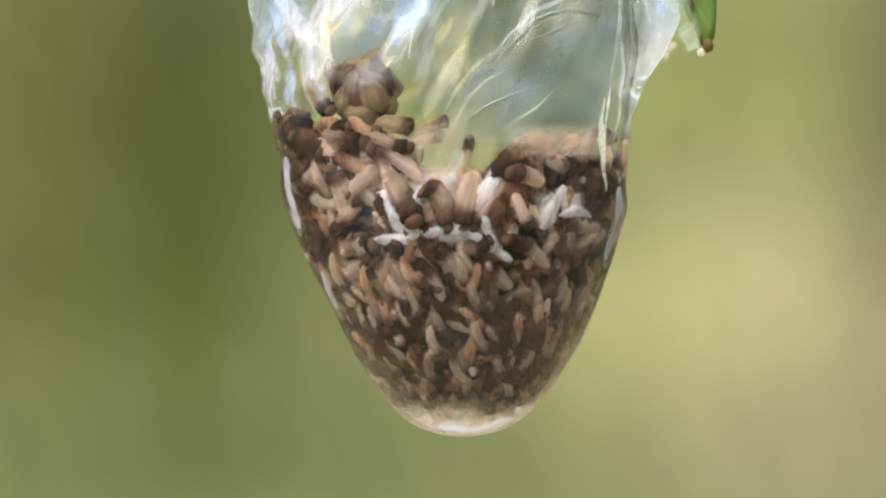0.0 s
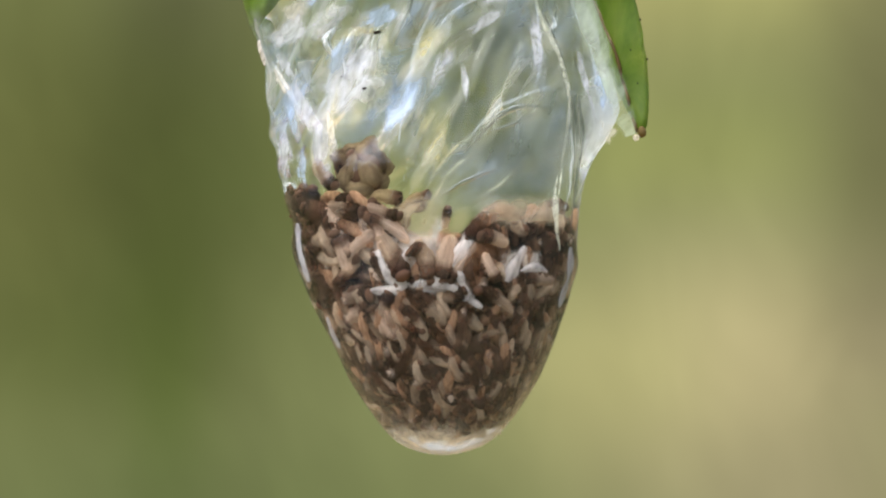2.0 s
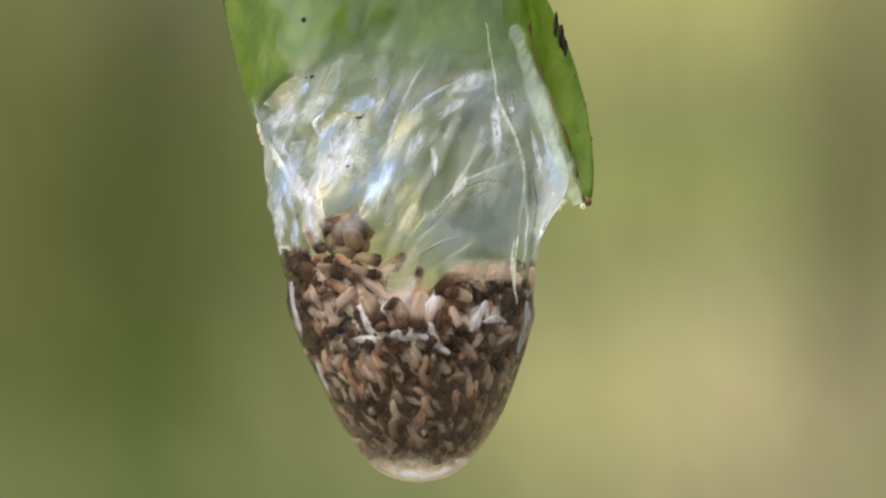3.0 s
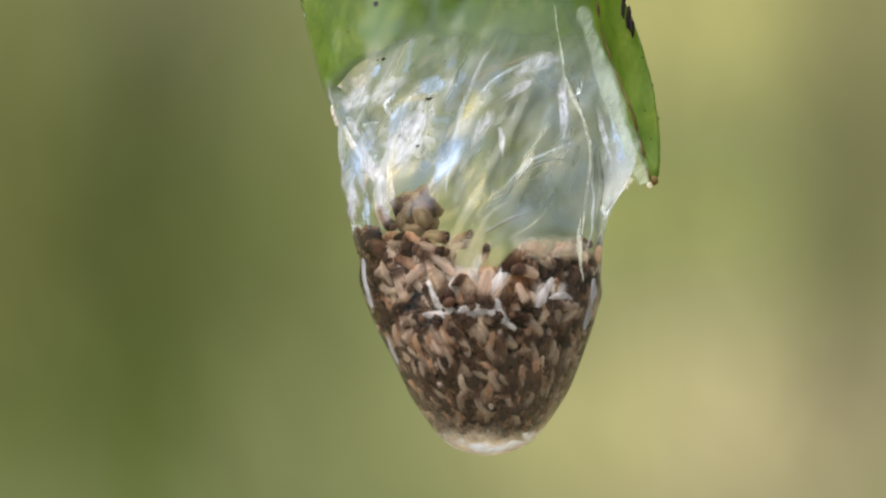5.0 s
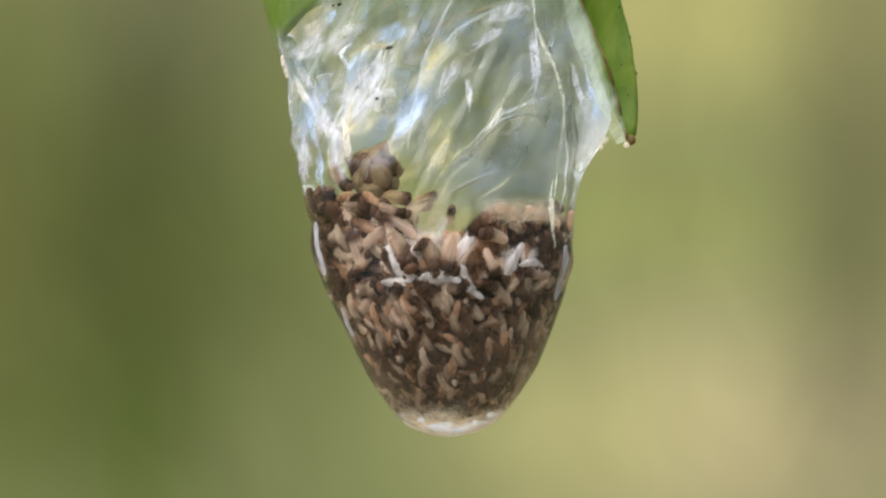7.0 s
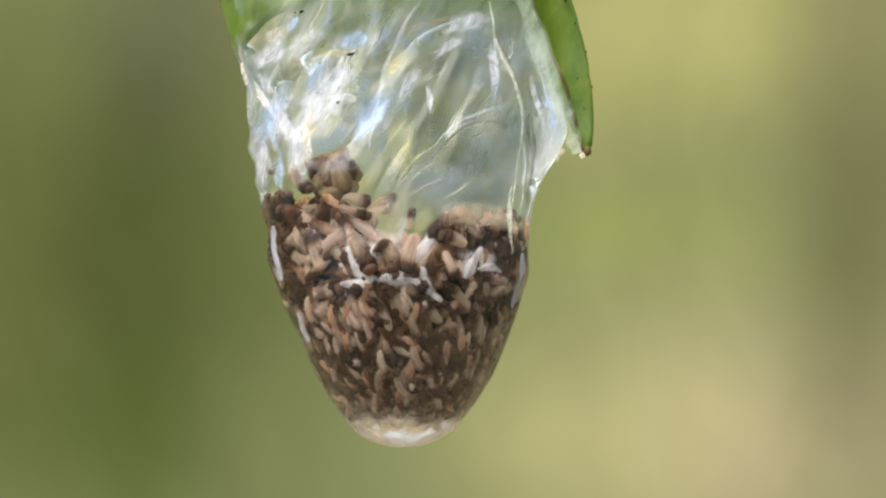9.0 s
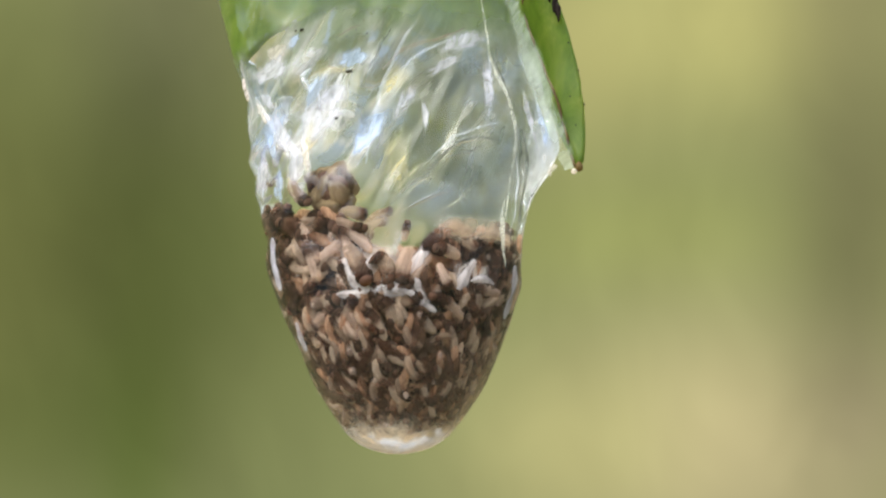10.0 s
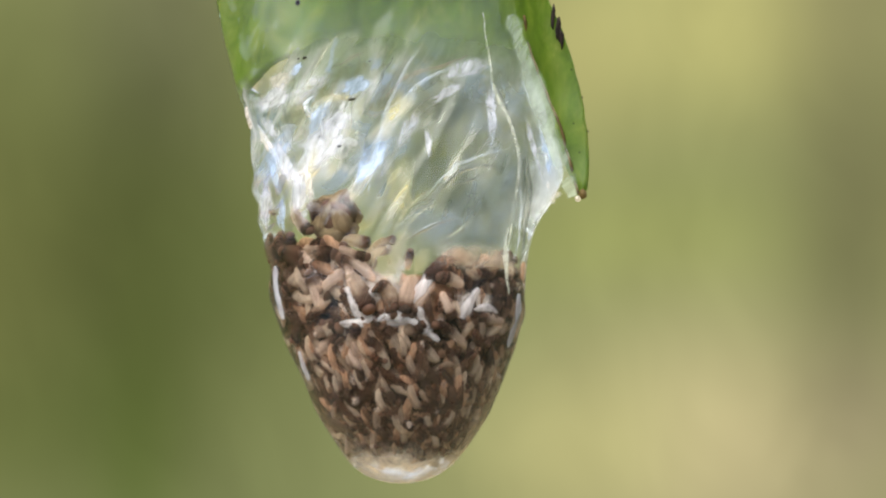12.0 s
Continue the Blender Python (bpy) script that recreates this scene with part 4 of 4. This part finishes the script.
    # dark lines painted beside the creases, as their shaded edges
    creases += [("crease", "dark line painted as shade along a crease of the jelly", [(x + 0.16, z + 0.05) for x, z in w], r * 0.6, 0.0, DARK) for r, *w in glassy[:5]]
    creases += [("ridge", "milky white ridge standing for a streak highlight down the jelly", w, r, 0.03, WHITE) for r, *w in milky]
    creases += [("strand", "thin yellowish strand of thicker jelly", w, r, 0.03, mat) for mat, r, *w in coloured]
    for name, label, way, r, deep, mat in creases:
        n = 26
        bm = bmesh.new()
        path = []
        for q in curve([(x, 0, z) for x, z in way], n):
            q.x += 0.12 * noise.noise(Vector((q.z * 0.9, q.x, 3)))
            path.append(Vector((q.x, front_at(q.x, q.z).y + deep, q.z)))
        depth = [sum(q.y for q in path[max(0, k - 2):k + 3]) / len(path[max(0, k - 2):k + 3]) for k in range(n)]
        for q, y in zip(path, depth):
            q.y = max(y, q.y - 0.1)
        tube(bm, path, [r * (0.12 + 0.88 * math.sin(math.pi * (i + 0.5) / n)) * (1 + 0.35 * noise.noise(Vector((i * 0.5, r * 90, way[0][0])))) for i in range(n)], 10, 0.6)
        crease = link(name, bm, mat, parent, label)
        crease.visible_shadow = False
    # soft ribbons, thinner towards their edges
    bands = [("silk_strand", "white silk strand between the grubs", w, r * 1.1, 0.30, WEB) for r, *w in threads]
    bands += [("ridge", "whitish band painted for light refracted at the drop's edge", w, r, 0.15, GLINT_CLOUD) for r, *w in slivers]
    bands.append(("veil", "thin whitish jelly over the leaf's margin", ((7.46, 19.59), (7.91, 18.29), (9.12, 14.63), (10.32, 11.21), (11.45, 8.24), (11.84, 7.07)), 0.85, None, VEIL))
    for name, label, way, r, deep, mat in bands:
        bm = bmesh.new()
        uv = bm.loops.layers.uv.new("UVMap")
        path = curve([(x, 0, z) for x, z in way], 24)
        rows = []
        for k, q in enumerate(path):
            ahead = (path[min(23, k + 1)] - path[max(0, k - 1)]).normalized()
            ends = math.sin(math.pi * (k + 0.5) / 24) ** 0.5
            wide = r * (0.25 + 0.75 * ends) * (1 + 0.7 * noise.noise(Vector((q.x * 1.3, q.z * 1.3, 2))))
            row = []
            for i in range(9):
                v = i / 4 - 1
                x, z = q.x - ahead.z * v * wide, q.z + ahead.x * v * wide
                y = -3.12 - 0.05 * (1 - v * v) if deep is None else front_at(x, z, False).y + deep + 0.16 * abs(v) + 0.12 * noise.noise(Vector((x * 1.6, z * 1.6, 4)))
                row.append(Vector((x, y, z)) * MM)
            rows.append(row)
        for row in grid(bm, rows):
            for i, v in enumerate(row):
                for lp in v.link_loops:
                    lp[uv].uv = (abs(i / 4 - 1), 0)
        bmesh.ops.recalc_face_normals(bm, faces=bm.faces)
        link(name, bm, mat, parent, label)
    for x, z, r, tall in ((-10.45, 12.4, 0.19, 3.2), (-9.5, 13.0, 0.12, 2.0)):
        bm = bmesh.new()
        bmesh.ops.create_icosphere(bm, subdivisions=3, radius=r)
        p = front_at(x, z)
        for v in bm.verts:
            k = 1 + 1.1 * noise.noise(v.co * 6.0 + Vector((x * 3, 0, z)))
            c = Vector((v.co.x, v.co.y * 0.5, v.co.z * tall)) * k
            c.x -= 0.25 * c.z
            v.co = (c + p + Vector((0, 0.04, 0))) * MM
        link("pale_scrap", bm, SCRAP, parent, "pinkish white scrap at the edge of the jelly")
    specks = [(-6.97, 15.95), (-6.55, 16.0), (-2.1, 15.7), (-3.91, 9.68), (-3.32, 13.1), (-5.43, 10.5)]
    for x, z in specks:
        p = front_at(x, z) + Vector((0, -0.06, 0))
        bm = bmesh.new()
        bmesh.ops.create_icosphere(bm, subdivisions=2, radius=(0.05 + 0.06 * abs(math.sin(x * 9))) * MM)
        for v in bm.verts:
            v.co = Vector((v.co.x * 1.5 + v.co.z * 0.6, v.co.y * 0.7, v.co.z * 0.9)) * (1 + 0.9 * noise.noise(v.co * 9000 + Vector((x, 0, z)))) + p * MM
        link("speck", bm, SCAB, parent, "black speck of dirt")


def build_folds(parent):
    """Flat pockets of air, made up to mirror the sky in the jelly's folds."""
    rnd = random.Random(12)
    places = [(rnd.uniform(-7.6, -1.5), rnd.uniform(9.0, 13.5)) for _ in range(6)]
    for x, z in places:
        base = front_at(x, z, False)
        y = base.y + rnd.uniform(0.7, 2.0)
        big = 1.0 if x < -0.5 else 0.6
        bm = bmesh.new()
        bmesh.ops.create_icosphere(bm, subdivisions=4, radius=1.0)
        rx, ry, rz = rnd.uniform(0.25, 0.65) * big, rnd.uniform(0.12, 0.28) * big, rnd.uniform(0.8, 2.0) * big
        turn = Euler((radians(rnd.gauss(-32, 14)), radians(rnd.gauss(24, 12)), radians(rnd.gauss(0, 30)))).to_matrix()
        off = Vector((rnd.uniform(0, 50), 0, 0))
        for v in bm.verts:
            n0 = v.co.copy()
            k = 1 + 0.45 * noise.noise(n0 * 1.3 + off) + 0.15 * noise.noise(n0 * 3.1 + off)
            c = Vector((n0.x * rx * k, n0.y * ry * k, n0.z * rz))
            c.x += 0.35 * math.sin(n0.z * 2.2 + off.x) * big
            v.co = (turn @ c + Vector((x, y, z))) * MM
        fold = link("fold", bm, AIR, parent, "air pocket added to mirror the sky in the jelly")
        fold.visible_shadow = False


def front_at(x, z, wrinkle=True):
    """The front skin at x and z."""
    xl, xr = form(z, 1), form(z, 2)
    c = max(-0.98, min(0.98, (x - (xl + xr) / 2) / ((xr - xl) / 2)))
    return skin(z, -math.acos(c), wrinkle)


# ---------------------------------------------------------------- the leaf
def build_leaf():
    bm = bmesh.new()
    low = [(-10.7, 0.3, 13.3), (-9.9, -1.6, 15.1), (-7.0, -2.9, 16.3), (-4.4, -2.4, 17.1), (-1.0, -0.6, 16.9), (3.0, 0.8, 16.6), (6.4, 1.0, 16.8), (8.6, 0.8, 16.8), (9.8, 0.0, 14.0), (11.1, -1.8, 10.2), (12.5, -2.9, 6.9)]
    top = [(-9.0, 0.6, 46), (-7.5, 1.2, 47), (-5.0, 1.5, 48), (-3.0, 1.6, 48.5), (-1.0, 1.6, 48.5), (0.5, 1.5, 48), (1.5, 1.2, 47.5), (2.2, 1.2, 47), (2.8, 0.2, 46.5), (3.2, -0.4, 46)]
    nu, nv = 64, 50
    B, T = curve(low, nu), curve(top, nu)
    front = []
    for j in range(nv):
        v = j / (nv - 1)
        row = []
        for i in range(nu):
            u = i / (nu - 1)
            p = B[i].lerp(T[i], v)
            if 0.04 < u < 0.72:
                p.z += (1 - v) ** 6 * (0.9 * noise.noise(Vector((p.x * 0.35, 8, 0))) + 0.2 * noise.noise(Vector((p.x * 1.1, 4, 0))))
            side = (2 * u - 1)
            p.x += 1.75 * max(0, side) ** 3 * math.sin(math.pi * min(1, v / 0.42)) ** 0.6
            p.x -= 3.0 * max(0, -side) ** 2 * math.sin(math.pi * min(1, v * 1.05)) ** 0.8
            p.y += 0.22 * noise.noise(Vector((p.x * 0.3, 0, p.z * 0.3))) + 0.06 * noise.noise(Vector((p.x * 1.4, 2, p.z * 1.0)))
            if i in (0, nu - 1):
                p.x += 0.08 * noise.noise(Vector((i, 0, p.z * 2.2)))
            row.append(p)
        front.append(row)
    thick = Vector((0, 0.32, 0))
    rings = [[p * MM for p in row] + [(p + thick * min(1.0, 0.12 + 14 * j / nv)) * MM for p in reversed(row)] for j, row in enumerate(front)]
    vs = grid(bm, rings, True)
    for r in (vs[0], vs[-1]):
        for i in range(nu - 1):
            bm.faces.new((r[i], r[i + 1], r[2 * nu - 2 - i], r[2 * nu - 1 - i]))
    bmesh.ops.recalc_face_normals(bm, faces=bm.faces)
    leaf = link("leaf", bm, LEAF)
    tagged(leaf, "bright green leaf with brown margin and black spots, tip hanging down", "leaf")
    leaf.matrix_basis = Matrix.Translation(HANG)
    # the brown line along the folded lobe
    n = 26
    path = curve([(8.7, 0, 20.5), (9.3, 0, 17.6), (10.1, 0, 15.2), (11.1, 0, 12.2), (11.7, 0, 9.8), (12.3, 0, 7.3)], n)
    for q in path:
        q.y = min((c for row in front for c in row), key=lambda c: (c.x - q.x) ** 2 + (c.z - q.z) ** 2).y - 0.04
    b = bmesh.new()
    tube(b, path, [0.10 + 0.07 * noise.noise(Vector((j * 0.7, 0, 0))) for j in range(n)], 7, 0.8)
    link("brown_margin", b, BROWN, leaf, "brown dried line along the lobe")
    # dry tip
    b = bmesh.new()
    bmesh.ops.create_icosphere(b, subdivisions=2, radius=0.3 * MM)
    for v in b.verts:
        v.co = Vector((v.co.x * 0.9, v.co.y * 0.8, v.co.z * 1.2)) * (1 + 0.2 * noise.noise(v.co * 3000)) + Vector((12.55, -2.95, 7.3)) * MM
    link("dry_tip", b, BROWN, leaf, "dark brown dried leaf tip")
    b = bmesh.new()
    bmesh.ops.create_icosphere(b, subdivisions=3, radius=0.2 * MM)
    for v in b.verts:
        v.co = v.co + Vector((12.2, -3.0, 6.95)) * MM
    link("water_bead", b, SCRAP, leaf, "clear bead of jelly at the tip")
    # black scab on the outer edge and small double dots
    spots = [(12.0, 20.6, 0.20, 4.2), (12.2, 19.6, 0.26, 3.4), (12.4, 18.5, 0.20, 3.6), (-7.15, 20.45, 0.19, 1.0), (-7.2, 20.0, 0.17, 1.0),
             (11.6, 16.0, 0.06, 1.0), (12.4, 14.2, 0.06, 1.3), (12.0, 12.4, 0.05, 1.0), (12.9, 12.0, 0.06, 1.0), (12.6, 10.2, 0.05, 1.2), (11.0, 19.6, 0.06, 1.0),
             (-9.0, 18.2, 0.05, 1.0), (-6.0, 24.0, 0.07, 1.0), (-9.6, 23.0, 0.05, 1.0)]
    for x, z, r, tall in spots:
        p = min((q for row in front for q in row), key=lambda q: (q.x - x) ** 2 + (q.z - z) ** 2)
        p = Vector((p.x - (0.32 if x > 11.9 and r > 0.1 else 0.0), p.y, p.z))
        b = bmesh.new()
        bmesh.ops.create_icosphere(b, subdivisions=2, radius=r * MM)
        for k in b.verts:
            k.co = Vector((k.co.x * (0.75 if tall > 2 else 1.0), k.co.y * 0.4, k.co.z * tall)) * (1 + 0.8 * noise.noise(k.co * 4500 + Vector((x * 40, 0, z * 40)))) + (p + Vector((0, -0.05, 0))) * MM
        link("black_spot", b, SCAB, leaf, "black scab on the leaf")
    # the stalk, going up out of sight
    b = bmesh.new()
    path = curve([(-2.6, 1.7, 46.5), (-2.4, 1.8, 52), (-1.8, 2.0, 60)], 10)
    tube(b, path, [0.9 - 0.02 * i for i in range(10)], 10)
    link("stalk", b, LEAF, leaf)
    return leaf


build_ground()
build_backdrop()
LEAF_THING = build_leaf()
MASS = new("egg_mass")
MASS.matrix_basis = Matrix.Translation(HANG)
tagged(MASS, "hanging drop of clear jelly full of brown grubs under a leaf", "egg mass")
build_jelly(MASS)
build_strands(MASS)
build_folds(MASS)
build_larvae(MASS)
build_scraps(MASS)

# the leaf and its drop turn together in the air
SWAY = [
    (0, -1.14, -0.16, -0.39),
    (0.5, -1.31, -0.07, -0.23),
    (1, -2.06, -0.08, -0.03),
    (1.5, -1.43, -0.16, -0.05),
    (2, -1.56, -0.23, 0.19),
    (2.5, -2.20, -0.00, 0.00),
    (2.7, -2.30, -0.22, 0.21),
    (4.3, -1.46, -0.83, -2.52),
    (4.5, -1.23, -0.55, -2.89),
    (5, -1.09, -0.40, -4.03),
    (5.5, -0.62, -0.22, -2.58),
    (6, -1.03, -0.36, -3.19),
    (6.5, -0.61, 0.20, -3.20),
    (6.7, -0.37, 0.05, -2.40),
    (8.3, -4.41, 0.70, 1.50),
    (8.5, -4.65, 1.01, 1.72),
    (9, -4.88, 0.86, 2.72),
    (9.5, -5.47, 0.86, 3.27),
    (10, -5.44, 1.25, 2.36),
    (10.5, -5.68, 1.00, 2.75),
    (11, -5.38, 1.29, 2.62),
    (11.5, -5.12, 1.37, 2.29),
    (12, -6.06, 1.19, 2.08),
]


def motions():
    rows = [(t, Matrix.Translation(HANG) @ turned(t) @ pose(0, 0, 0, rx, ry, rz)) for t, rx, ry, rz in SWAY]
    walk(MASS, rows)
    walk(LEAF_THING, rows)


motions()
